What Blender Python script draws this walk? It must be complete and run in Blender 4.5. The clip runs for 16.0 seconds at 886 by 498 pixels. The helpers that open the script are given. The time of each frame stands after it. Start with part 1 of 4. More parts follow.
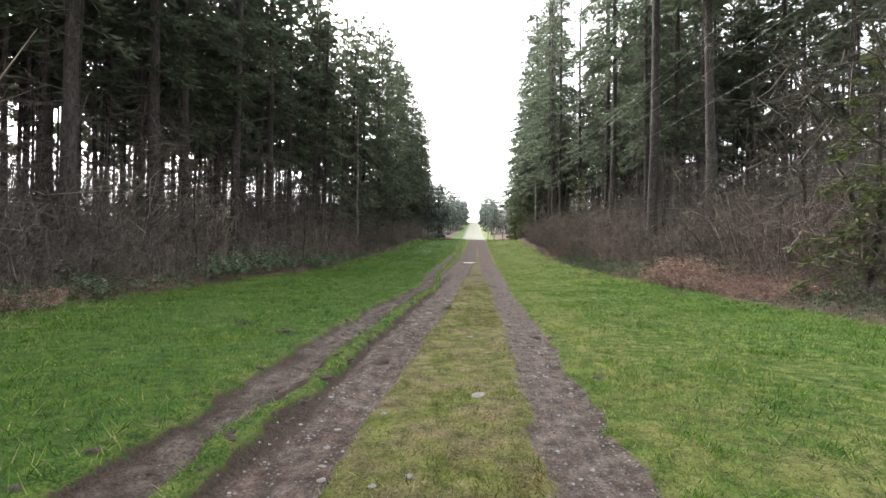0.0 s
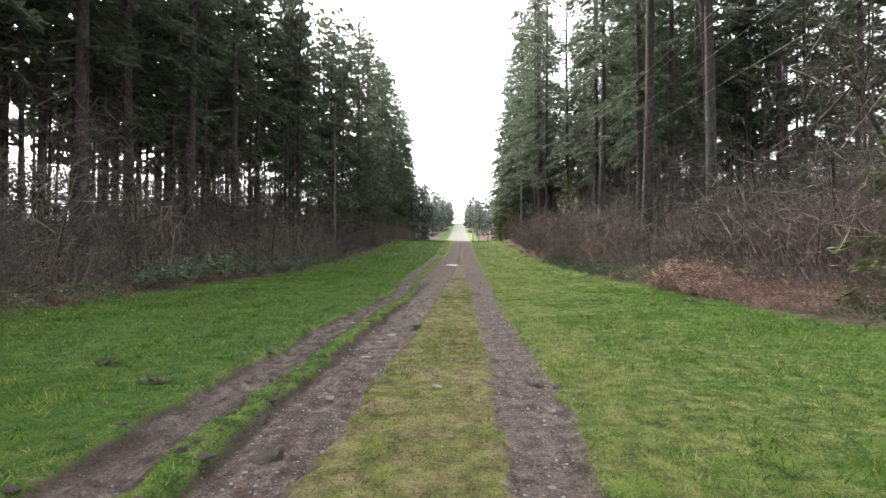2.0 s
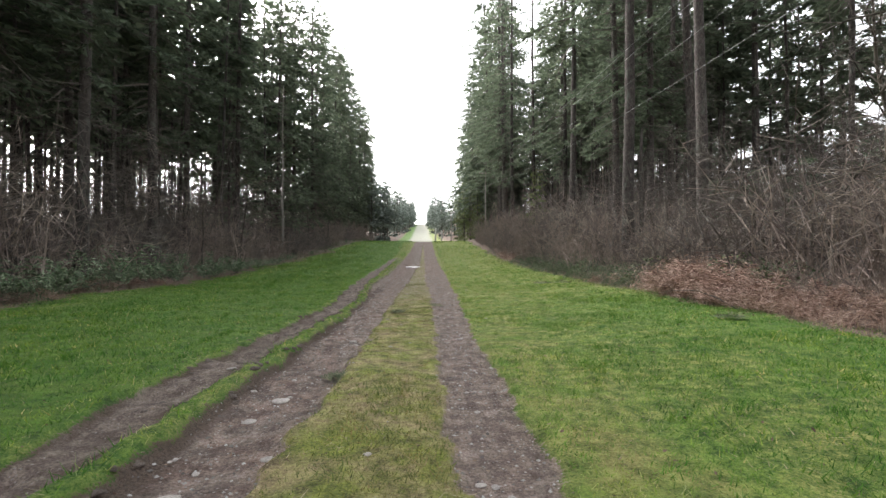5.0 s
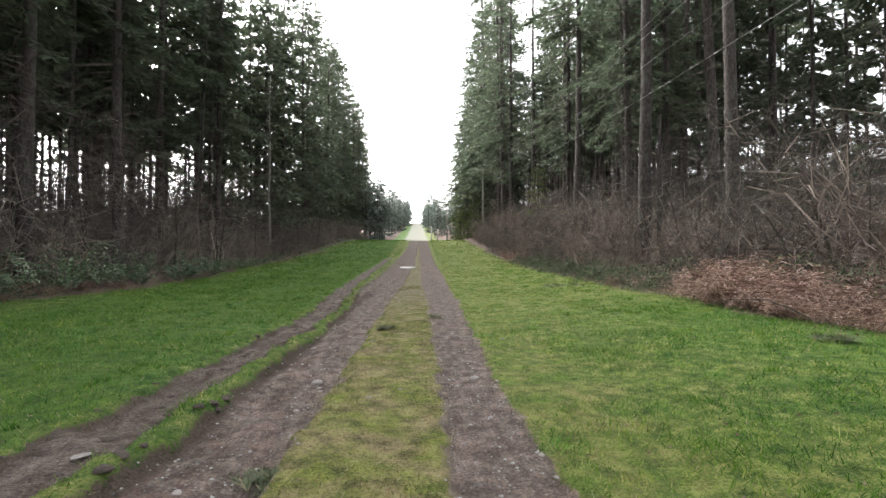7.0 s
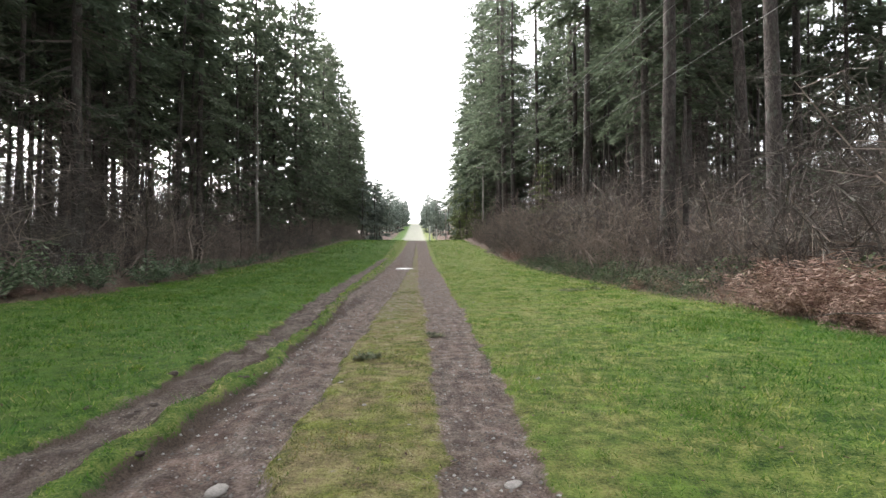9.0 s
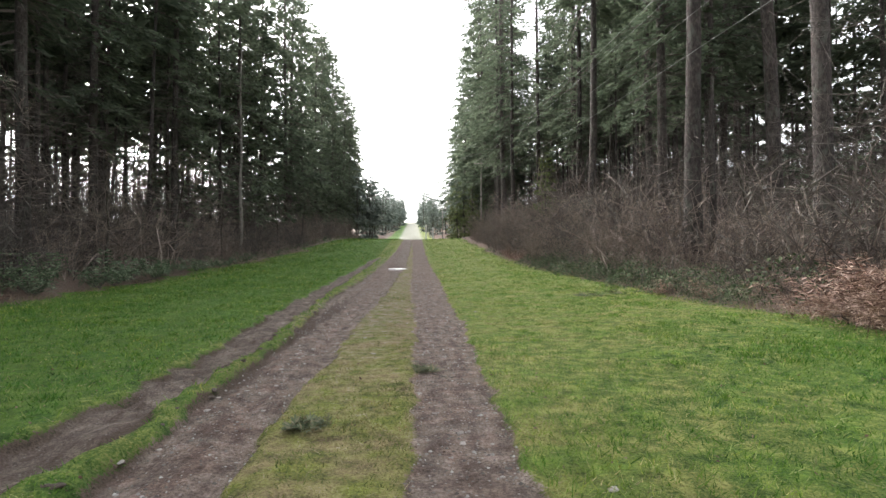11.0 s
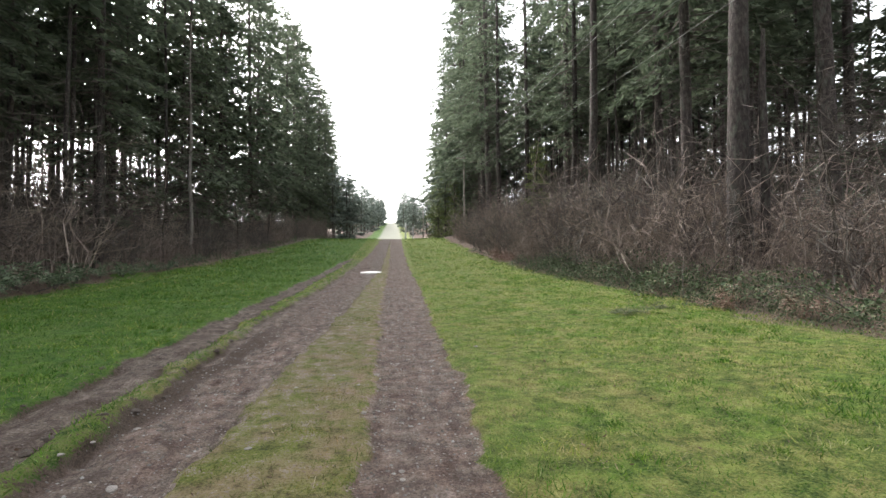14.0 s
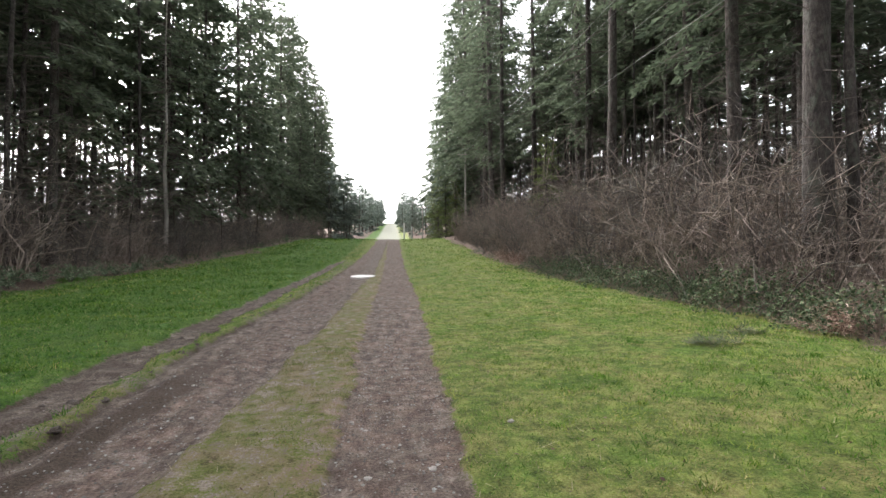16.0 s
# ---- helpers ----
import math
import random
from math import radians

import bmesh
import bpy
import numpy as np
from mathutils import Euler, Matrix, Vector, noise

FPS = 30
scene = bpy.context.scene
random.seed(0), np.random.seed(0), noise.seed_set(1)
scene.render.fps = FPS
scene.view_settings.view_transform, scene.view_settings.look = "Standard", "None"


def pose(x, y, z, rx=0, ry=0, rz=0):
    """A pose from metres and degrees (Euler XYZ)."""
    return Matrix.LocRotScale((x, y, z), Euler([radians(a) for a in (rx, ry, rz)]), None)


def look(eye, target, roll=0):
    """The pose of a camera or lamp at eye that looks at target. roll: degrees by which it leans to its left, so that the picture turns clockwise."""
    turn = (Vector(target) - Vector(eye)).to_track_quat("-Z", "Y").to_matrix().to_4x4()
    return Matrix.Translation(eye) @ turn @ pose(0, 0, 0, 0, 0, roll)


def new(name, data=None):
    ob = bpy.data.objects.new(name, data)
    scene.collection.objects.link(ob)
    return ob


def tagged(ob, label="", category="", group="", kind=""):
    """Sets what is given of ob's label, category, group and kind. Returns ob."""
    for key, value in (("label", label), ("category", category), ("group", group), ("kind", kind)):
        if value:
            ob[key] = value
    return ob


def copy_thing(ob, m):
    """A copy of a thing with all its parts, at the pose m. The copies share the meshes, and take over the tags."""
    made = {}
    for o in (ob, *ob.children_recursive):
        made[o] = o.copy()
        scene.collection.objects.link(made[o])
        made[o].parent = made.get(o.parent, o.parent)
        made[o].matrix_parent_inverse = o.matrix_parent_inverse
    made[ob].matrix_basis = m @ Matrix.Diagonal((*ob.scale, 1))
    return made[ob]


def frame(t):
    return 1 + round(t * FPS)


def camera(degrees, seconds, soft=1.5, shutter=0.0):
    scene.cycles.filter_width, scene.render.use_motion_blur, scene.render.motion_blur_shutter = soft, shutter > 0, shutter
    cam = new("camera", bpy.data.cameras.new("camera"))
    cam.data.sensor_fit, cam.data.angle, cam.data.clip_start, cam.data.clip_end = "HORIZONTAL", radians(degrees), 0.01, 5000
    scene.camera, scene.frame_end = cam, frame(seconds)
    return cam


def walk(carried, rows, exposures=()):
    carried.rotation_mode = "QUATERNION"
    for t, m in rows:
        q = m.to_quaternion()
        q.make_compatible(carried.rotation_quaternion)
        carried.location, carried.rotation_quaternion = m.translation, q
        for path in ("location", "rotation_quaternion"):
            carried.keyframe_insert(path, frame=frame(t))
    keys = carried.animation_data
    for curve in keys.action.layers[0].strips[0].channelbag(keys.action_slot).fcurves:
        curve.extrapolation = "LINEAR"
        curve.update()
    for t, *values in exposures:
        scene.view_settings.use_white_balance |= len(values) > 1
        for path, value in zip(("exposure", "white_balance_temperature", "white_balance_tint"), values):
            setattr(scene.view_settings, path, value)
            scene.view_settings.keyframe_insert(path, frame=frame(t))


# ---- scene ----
cam = camera(84.5, 16.0)
METRES, EYE, TILT, LEAN, TURN = 25.0, 1.5, 0.0, 0.0, 3.7
ROWS = [
    (0.0, 0.0, 0.0, 0.0, -0.01, 0.67, -0.67),
    (0.5, 0.0028, 0.0289, 0.0008, -0.28, 0.71, -0.59),
    (1.0, 0.0067, 0.0577, 0.0017, -0.49, 0.77, -0.53),
    (1.5, 0.0109, 0.0884, 0.0019, -0.94, 0.76, -0.38),
    (2.0, 0.0157, 0.1183, 0.0027, -1.7, 0.85, -0.34),
    (2.5, 0.019, 0.1482, 0.0026, -3.31, 0.84, -0.25),
    (3.0, 0.024, 0.1778, 0.0026, -4.66, 0.88, -0.2),
    (3.5, 0.0264, 0.2075, 0.0014, -5.13, 0.91, -0.26),
    (4.0, 0.0298, 0.2372, 0.0012, -5.43, 0.94, -0.2),
    (6.5, 0.0404, 0.3819, 0.0032, -6.6, 1.08, -0.05),
    (7.0, 0.0415, 0.4129, 0.0028, -6.6, 0.95, -0.08),
    (7.5, 0.0435, 0.4438, 0.0023, -6.5, 1.02, -0.07),
    (8.0, 0.0451, 0.4739, 0.0014, -6.64, 1.0, -0.05),
    (8.5, 0.0489, 0.5038, 0.0013, -6.71, 0.99, -0.0),
    (9.0, 0.052, 0.5326, 0.002, -6.79, 1.03, 0.02),
    (11.5, 0.0736, 0.68, 0.0025, -7.28, 0.93, 0.17),
    (12.0, 0.0783, 0.7139, 0.0025, -7.49, 0.96, 0.2),
    (12.5, 0.0789, 0.7479, 0.0031, -7.83, 0.96, 0.14),
    (13.0, 0.0829, 0.7812, 0.0029, -8.28, 0.98, 0.26),
    (13.5, 0.0874, 0.8138, 0.0035, -8.65, 0.99, 0.2),
    (14.0, 0.0926, 0.8489, 0.0043, -9.41, 0.98, 0.37),
    (14.5, 0.0988, 0.8839, 0.0051, -9.47, 0.97, 0.33),
    (15.0, 0.1046, 0.9207, 0.0063, -9.61, 0.93, 0.41),
    (15.5, 0.11, 0.9555, 0.0075, -9.63, 1.06, 0.29),
    (16.0, 0.1116, 0.9923, 0.0076, -9.49, 1.07, 0.2),
]
walk(cam, [(t, pose(0, 0, EYE, TILT, LEAN, TURN) @ pose(METRES * x, METRES * y, METRES * z, 90 + pitch, roll, yaw)) for t, x, y, z, yaw, pitch, roll in ROWS])

# ---- world, sun, exposure ----
scene.view_settings.exposure = 2.2
world = bpy.data.worlds.new("overcast_sky")
scene.world = world
world.use_nodes = True
wn, wl = world.node_tree.nodes, world.node_tree.links
wn.clear()
SUN_ELEV, SUN_ROT = radians(38), radians(-40)
sky = wn.new("ShaderNodeTexSky")
sky.sky_type, sky.sun_disc, sky.sun_elevation, sky.sun_rotation = "NISHITA", False, SUN_ELEV, SUN_ROT
sky.air_density, sky.dust_density, sky.ozone_density = 1.0, 4.0, 1.0
veil = wn.new("ShaderNodeHueSaturation")
veil.inputs["Saturation"].default_value = 0.16
back = wn.new("ShaderNodeBackground")
back.inputs["Strength"].default_value = 0.15
wo = wn.new("ShaderNodeOutputWorld")
wl.new(sky.outputs[0], veil.inputs["Color"])
wl.new(veil.outputs[0], back.inputs["Color"])
wl.new(back.outputs[0], wo.inputs["Surface"])
sun = new("sun", bpy.data.lights.new("sun", "SUN"))
sun.data.energy, sun.data.angle, sun.data.color = 0.5, radians(25), (1.0, 0.96, 0.9)
sun.matrix_world = look((0, 0, 80), (-80 * math.sin(SUN_ROT) / math.tan(SUN_ELEV), -80 * math.cos(SUN_ROT) / math.tan(SUN_ELEV), 0))


# ---- materials ----
def shader(name):
    m = bpy.data.materials.new(name)
    m.use_nodes = True
    n, l = m.node_tree.nodes, m.node_tree.links
    return m, n, l, n["Principled BSDF"]


def noise_tex(n, l, scale, detail=4.0, rough=0.6, vec=None):
    t = n.new("ShaderNodeTexNoise")
    t.inputs["Scale"].default_value, t.inputs["Detail"].default_value, t.inputs["Roughness"].default_value = scale, detail, rough
    if vec is not None:
        l.new(vec, t.inputs["Vector"])
    return t.outputs["Fac"]


def ramp(n, l, fac, stops):
    r = n.new("ShaderNodeValToRGB")
    e = r.color_ramp.elements
    while len(e) < len(stops):
        e.new(0.5)
    for el, (p, c) in zip(e, stops):
        el.position, el.color = p, (*c, 1)
    l.new(fac, r.inputs["Fac"])
    return r.outputs["Color"]


def mix(n, l, fac, a, b, blend="MIX"):
    m = n.new("ShaderNodeMix")
    m.data_type, m.blend_type = "RGBA", blend
    if isinstance(fac, float):
        m.inputs["Factor"].default_value = fac
    else:
        l.new(fac, m.inputs["Factor"])
    for s, v in (("A", a), ("B", b)):
        sock = [i for i in m.inputs if i.name == s and i.type == "RGBA"][0]
        if isinstance(v, tuple):
            sock.default_value = (*v, 1)
        else:
            l.new(v, sock)
    return [o for o in m.outputs if o.type == "RGBA"][0]


def calc(n, l, op, a, b=0.0, c=None):
    m = n.new("ShaderNodeMath")
    m.operation = op
    for i, v in enumerate((a, b, c)):
        if v is None:
            continue
        if isinstance(v, (int, float)):
            m.inputs[i].default_value = v
        else:
            l.new(v, m.inputs[i])
    return m.outputs[0]


def position(n):
    return n.new("ShaderNodeNewGeometry").outputs["Position"]


def bump(n, l, p, height, strength, dist):
    b = n.new("ShaderNodeBump")
    b.inputs["Strength"].default_value, b.inputs["Distance"].default_value = strength, dist
    l.new(height, b.inputs["Height"])
    l.new(b.outputs[0], p.inputs["Normal"])


def rough_material(name, stops, scale, roughness=0.9, relief=0.0, dist=0.01, stretch=(1, 1, 1), patch=None, metal=0.0):
    """Grain from one noise in the object's own space, with a slow drift of tone and a tone for each object."""
    m, n, l, p = shader(name)
    tc = n.new("ShaderNodeTexCoord")
    mp = n.new("ShaderNodeMapping")
    mp.inputs["Scale"].default_value = stretch
    l.new(tc.outputs["Object"], mp.inputs["Vector"])
    g = noise_tex(n, l, scale, 6, 0.65, mp.outputs[0])
    col = ramp(n, l, g, stops)
    slow = noise_tex(n, l, scale * 0.13, 2, 0.5, mp.outputs[0])
    col = mix(n, l, 0.7, col, ramp(n, l, slow, [(0.3, (0.55, 0.55, 0.55)), (0.7, (1.0, 1.0, 1.0))]), "MULTIPLY")
    if patch:
        col = mix(n, l, ramp(n, l, noise_tex(n, l, scale * 0.35, 4, 0.7, mp.outputs[0]), [(0.52, (0, 0, 0)), (0.66, (1, 1, 1))]), col, patch)
    oi = n.new("ShaderNodeObjectInfo")
    col = mix(n, l, 1.0, col, ramp(n, l, oi.outputs["Random"], [(0, (0.72, 0.72, 0.72)), (1, (1.0, 1.0, 1.0))]), "MULTIPLY")
    l.new(col, p.inputs["Base Color"])
    p.inputs["Roughness"].default_value, p.inputs["Metallic"].default_value = roughness, metal
    if relief:
        bump(n, l, p, g, relief, dist)
    return m


def leaf_material(name, stops, thin=0.25, patches=None, pscale=0.35, roughness=0.65, mottle=None):
    """Foliage: a tone for each leaf, drift over the ground, and some light through the leaf."""
    m, n, l, p = shader(name)
    geo = n.new("ShaderNodeNewGeometry")
    col = ramp(n, l, geo.outputs["Random Per Island"], stops)
    oi = n.new("ShaderNodeObjectInfo")
    col = mix(n, l, 1.0, col, ramp(n, l, oi.outputs["Random"], [(0, (0.7, 0.74, 0.74)), (1, (1.0, 1.0, 1.0))]), "MULTIPLY")
    if patches:
        f = ramp(n, l, noise_tex(n, l, pscale, 5, 0.65, geo.outputs["Position"]), [(0.42, (0, 0, 0)), (0.62, (1, 1, 1))])
        col = mix(n, l, f, col, mix(n, l, 1.0, col, patches, "MULTIPLY"))
    if mottle:
        f = noise_tex(n, l, mottle, 4, 0.7, geo.outputs["Position"])
        col = mix(n, l, 1.0, col, ramp(n, l, f, [(0.36, (0.52, 0.66, 0.5)), (0.5, (0.82, 0.88, 0.82)), (0.64, (1.35, 1.14, 1.12))]), "MULTIPLY")
    l.new(col, p.inputs["Base Color"])
    p.inputs["Roughness"].default_value = roughness
    p.inputs["Specular IOR Level"].default_value = 0.25
    tr = n.new("ShaderNodeBsdfTranslucent")
    l.new(col, tr.inputs["Color"])
    ms = n.new("ShaderNodeMixShader")
    ms.inputs[0].default_value = thin
    l.new(p.outputs[0], ms.inputs[1])
    l.new(tr.outputs[0], ms.inputs[2])
    l.new(ms.outputs[0], n["Material Output"].inputs["Surface"])
    return m


BARK = rough_material("fir_bark", [(0.3, (0.024, 0.02, 0.018)), (0.5, (0.075, 0.06, 0.055)), (0.7, (0.15, 0.126, 0.116))], 10, 0.95, 1.0, 0.08, (1, 1, 0.42), patch=(0.105, 0.11, 0.092))
MOSSWOOD = rough_material("mossy_dark_wood", [(0.3, (0.05, 0.042, 0.034)), (0.6, (0.11, 0.095, 0.075)), (0.78, (0.16, 0.17, 0.09))], 5, 0.95, 0.6, 0.02)
DEADWOOD = rough_material("dead_twigs", [(0.3, (0.085, 0.071, 0.063)), (0.7, (0.215, 0.183, 0.163))], 2.0, 0.95)
TORN = leaf_material("torn_sprigs", [(0, (0.09, 0.12, 0.06)), (0.6, (0.16, 0.18, 0.1)), (1, (0.32, 0.27, 0.17))], 0.2)
TWIG = rough_material("brown_twigs", [(0.3, (0.12, 0.09, 0.078)), (0.5, (0.28, 0.22, 0.188)), (0.75, (0.55, 0.465, 0.4))], 1.6, 0.9)
LICHEN = rough_material("lichened_twigs", [(0.3, (0.075, 0.062, 0.055)), (0.55, (0.17, 0.15, 0.13)), (0.75, (0.44, 0.42, 0.38))], 2.6, 0.95)
GREYWOOD = rough_material("weathered_grey_wood", [(0.3, (0.22, 0.2, 0.18)), (0.7, (0.45, 0.42, 0.38))], 10, 0.9, 0.6, 0.01, (1, 1, 0.1))
NEEDLE = leaf_material("fir_needles", [(0, (0.08, 0.1, 0.068)), (0.5, (0.135, 0.165, 0.11)), (1, (0.18, 0.21, 0.14))], 0.48)
# far needles: distance haze is put into their pale colour
NEEDLE_HAZED = leaf_material("far_fir_needles", [(0, (0.17, 0.2, 0.17)), (1, (0.29, 0.325, 0.28))], 0.2)
NEEDLE_YELLOW = leaf_material("cedar_sprays", [(0, (0.07, 0.10, 0.03)), (1, (0.15, 0.18, 0.06))], 0.25)
FERN_GREEN = leaf_material("fern_green", [(0, (0.06, 0.1, 0.05)), (0.6, (0.17, 0.235, 0.13)), (1, (0.4, 0.46, 0.32))], 0.3)
IVY_GREEN = leaf_material("bramble_leaves", [(0, (0.045, 0.075, 0.035)), (0.6, (0.1, 0.145, 0.07)), (0.9, (0.22, 0.25, 0.14)), (1, (0.27, 0.19, 0.13))], 0.12, roughness=0.65)
BRACKEN = leaf_material("dead_bracken", [(0, (0.08, 0.04, 0.03)), (0.45, (0.27, 0.16, 0.125)), (0.8, (0.5, 0.34, 0.27)), (1, (0.72, 0.55, 0.46))], 0.2)
LITTER = leaf_material("dead_leaves", [(0, (0.09, 0.055, 0.04)), (0.6, (0.2, 0.13, 0.095)), (1, (0.36, 0.27, 0.2))], 0.1)
GRASS = leaf_material("meadow_grass", [(0, (0.035, 0.105, 0.013)), (0.3, (0.065, 0.18, 0.02)), (0.6, (0.112, 0.255, 0.032)), (0.9, (0.21, 0.345, 0.065)), (1, (0.48, 0.46, 0.25))], 0.3, (1.5, 1.2, 1.0), 0.4, mottle=1.1)
VERGE = leaf_material("yellowing_grass", [(0, (0.08, 0.15, 0.02)), (0.3, (0.14, 0.24, 0.032)), (0.55, (0.26, 0.36, 0.06)), (0.82, (0.38, 0.42, 0.12)), (1, (0.62, 0.54, 0.32))], 0.3, (0.48, 0.82, 0.42), 0.8, mottle=1.4)
MOSS = leaf_material("mossy_track_grass", [(0, (0.09, 0.11, 0.025)), (0.3, (0.15, 0.185, 0.035)), (0.55, (0.24, 0.28, 0.055)), (0.85, (0.36, 0.31, 0.13)), (1, (0.5, 0.4, 0.25))], 0.2, (0.85, 0.72, 0.7), 0.9, mottle=1.8)
STRAW = leaf_material("dry_grass", [(0, (0.25, 0.2, 0.11)), (1, (0.52, 0.44, 0.28))], 0.25)
STONE = rough_material("grey_stone", [(0.3, (0.27, 0.24, 0.22)), (0.7, (0.6, 0.56, 0.52))], 25, 0.85, 0.4, 0.005)
SOIL = rough_material("wet_soil", [(0.3, (0.07, 0.054, 0.044)), (0.7, (0.2, 0.158, 0.132))], 22, 0.85, 0.8, 0.02)
WHITE_PAINT = rough_material("white_paint", [(0.3, (0.6, 0.6, 0.58)), (0.7, (0.8, 0.8, 0.78))], 6, 0.6)
CERAMIC = rough_material("ceramic", [(0.3, (0.4, 0.42, 0.42)), (0.7, (0.6, 0.6, 0.6))], 10, 0.3)
WIRE = rough_material("wire_metal", [(0.3, (0.2, 0.2, 0.195)), (0.7, (0.32, 0.32, 0.31))], 4, 0.7)
m_, n_, l_, p_ = shader("puddle_water")
p_.inputs["Base Color"].default_value, p_.inputs["Roughness"].default_value = (0.5, 0.48, 0.46, 1), 0.3
p_.inputs["Specular IOR Level"].default_value = 1.0
bump(n_, l_, p_, noise_tex(n_, l_, 3.0, 2, 0.5, position(n_)), 0.05, 0.01)
WATER = m_


def ground_material():
    m, n, l, p = shader("track_and_meadow")
    pos = position(n)

    def att(name):
        a = n.new("ShaderNodeAttribute")
        a.attribute_name = name
        return a.outputs["Fac"]

    fine, mid, big = noise_tex(n, l, 40, 5, 0.7, pos), noise_tex(n, l, 5, 5, 0.65, pos), noise_tex(n, l, 0.45, 4, 0.6, pos)
    patchy = ramp(n, l, noise_tex(n, l, 1.3, 6, 0.7, pos), [(0.38, (0, 0, 0)), (0.64, (1, 1, 1))])
    mid2 = calc(n, l, "ADD", calc(n, l, "MULTIPLY", mid, 0.6), calc(n, l, "MULTIPLY", fine, 0.4))
    lush = mix(n, l, patchy, ramp(n, l, mid2, [(0.36, (0.018, 0.05, 0.007)), (0.62, (0.095, 0.215, 0.026))]), ramp(n, l, mid2, [(0.36, (0.04, 0.08, 0.012)), (0.62, (0.16, 0.255, 0.042))]))
    dry = mix(n, l, patchy, ramp(n, l, mid2, [(0.36, (0.03, 0.065, 0.009)), (0.62, (0.18, 0.28, 0.045))]), ramp(n, l, mid2, [(0.36, (0.075, 0.08, 0.02)), (0.62, (0.36, 0.34, 0.12))]))
    moss = mix(n, l, ramp(n, l, noise_tex(n, l, 1.7, 5, 0.7, pos), [(0.4, (0, 0, 0)), (0.62, (1, 1, 1))]), ramp(n, l, mid2, [(0.36, (0.05, 0.065, 0.014)), (0.62, (0.28, 0.32, 0.065))]), ramp(n, l, mid2, [(0.36, (0.09, 0.065, 0.035)), (0.62, (0.4, 0.33, 0.17))]))
    stones = n.new("ShaderNodeTexVoronoi")
    stones.inputs["Scale"].default_value = 26
    l.new(pos, stones.inputs["Vector"])
    peb = ramp(n, l, stones.outputs["Distance"], [(0.18, (1, 1, 1)), (0.34, (0, 0, 0))])
    sel = n.new("ShaderNodeSeparateColor")
    l.new(stones.outputs["Color"], sel.inputs[0])
    pick = calc(n, l, "MULTIPLY", peb, calc(n, l, "GREATER_THAN", sel.outputs[0], 0.62))
    mud = ramp(n, l, mid, [(0.28, (0.09, 0.069, 0.058)), (0.5, (0.215, 0.172, 0.15)), (0.72, (0.39, 0.335, 0.3))])
    mp = n.new("ShaderNodeMapping")
    mp.inputs["Scale"].default_value = (7, 1.3, 1)
    l.new(pos, mp.inputs["Vector"])
    streak = noise_tex(n, l, 1.0, 5, 0.7, mp.outputs[0])
    mud = mix(n, l, 0.75, mud, ramp(n, l, streak, [(0.32, (0.42, 0.38, 0.36)), (0.54, (1, 1, 1)), (0.75, (1.22, 1.2, 1.18))]), "MULTIPLY")
    mud = mix(n, l, 0.85, mud, ramp(n, l, fine, [(0.33, (0.42, 0.39, 0.37)), (0.6, (1.05, 1.04, 1.03))]), "MULTIPLY")
    mud = mix(n, l, calc(n, l, "MULTIPLY", att("red"), ramp(n, l, noise_tex(n, l, 3.3, 4, 0.6, pos), [(0.4, (0, 0, 0)), (0.6, (1, 1, 1))])), mud, mix(n, l, 1.0, mud, (1.0, 0.68, 0.6), "MULTIPLY"))
    mud = mix(n, l, calc(n, l, "MULTIPLY", pick, 0.75), mud, ramp(n, l, sel.outputs[1], [(0, (0.2, 0.18, 0.17)), (1, (0.5, 0.47, 0.45))]))
    # dark earth of cut and churned places, also painting the shadow at rut edges
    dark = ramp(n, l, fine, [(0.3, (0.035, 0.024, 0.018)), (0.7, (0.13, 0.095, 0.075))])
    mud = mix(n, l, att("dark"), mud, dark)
    litter = mix(n, l, mid, ramp(n, l, fine, [(0.3, (0.045, 0.03, 0.024)), (0.7, (0.16, 0.11, 0.085))]), ramp(n, l, fine, [(0.3, (0.1, 0.07, 0.056)), (0.7, (0.3, 0.225, 0.18))]))
    # pale far ground, with the distance haze mixed into its colour
    pale = mix(n, l, big, (0.36, 0.35, 0.31), (0.25, 0.26, 0.19))

    def edge(a, lo, hi, wob):
        s = calc(n, l, "ADD", a, calc(n, l, "MULTIPLY", calc(n, l, "SUBTRACT", mid, 0.5), wob))
        s = calc(n, l, "ADD", s, calc(n, l, "MULTIPLY", calc(n, l, "SUBTRACT", fine, 0.5), wob * 0.8))
        return ramp(n, l, s, [(lo, (0, 0, 0)), (hi, (1, 1, 1))])

    col = mix(n, l, edge(att("dry"), 0.35, 0.65, 0.9), lush, dry)
    col = mix(n, l, edge(att("moss"), 0.4, 0.6, 0.5), col, moss)
    col = mix(n, l, edge(att("mud"), 0.42, 0.58, 1.0), col, mud)
    col = mix(n, l, edge(att("litter"), 0.4, 0.6, 0.8), col, litter)
    col = mix(n, l, att("pale"), col, pale)
    l.new(col, p.inputs["Base Color"])
    p.inputs["Roughness"].default_value = 0.92
    p.inputs["Specular IOR Level"].default_value = 0.3
    h = calc(n, l, "ADD", calc(n, l, "MULTIPLY", fine, 0.7), calc(n, l, "ADD", mid, calc(n, l, "MULTIPLY", pick, 0.5)))
    bump(n, l, p, h, 1.0, 0.06)
    return m


GROUND = ground_material()

# ---- the lie of the land ----
RNG = np.random.default_rng(7)
LATTICE = RNG.random((256, 256))


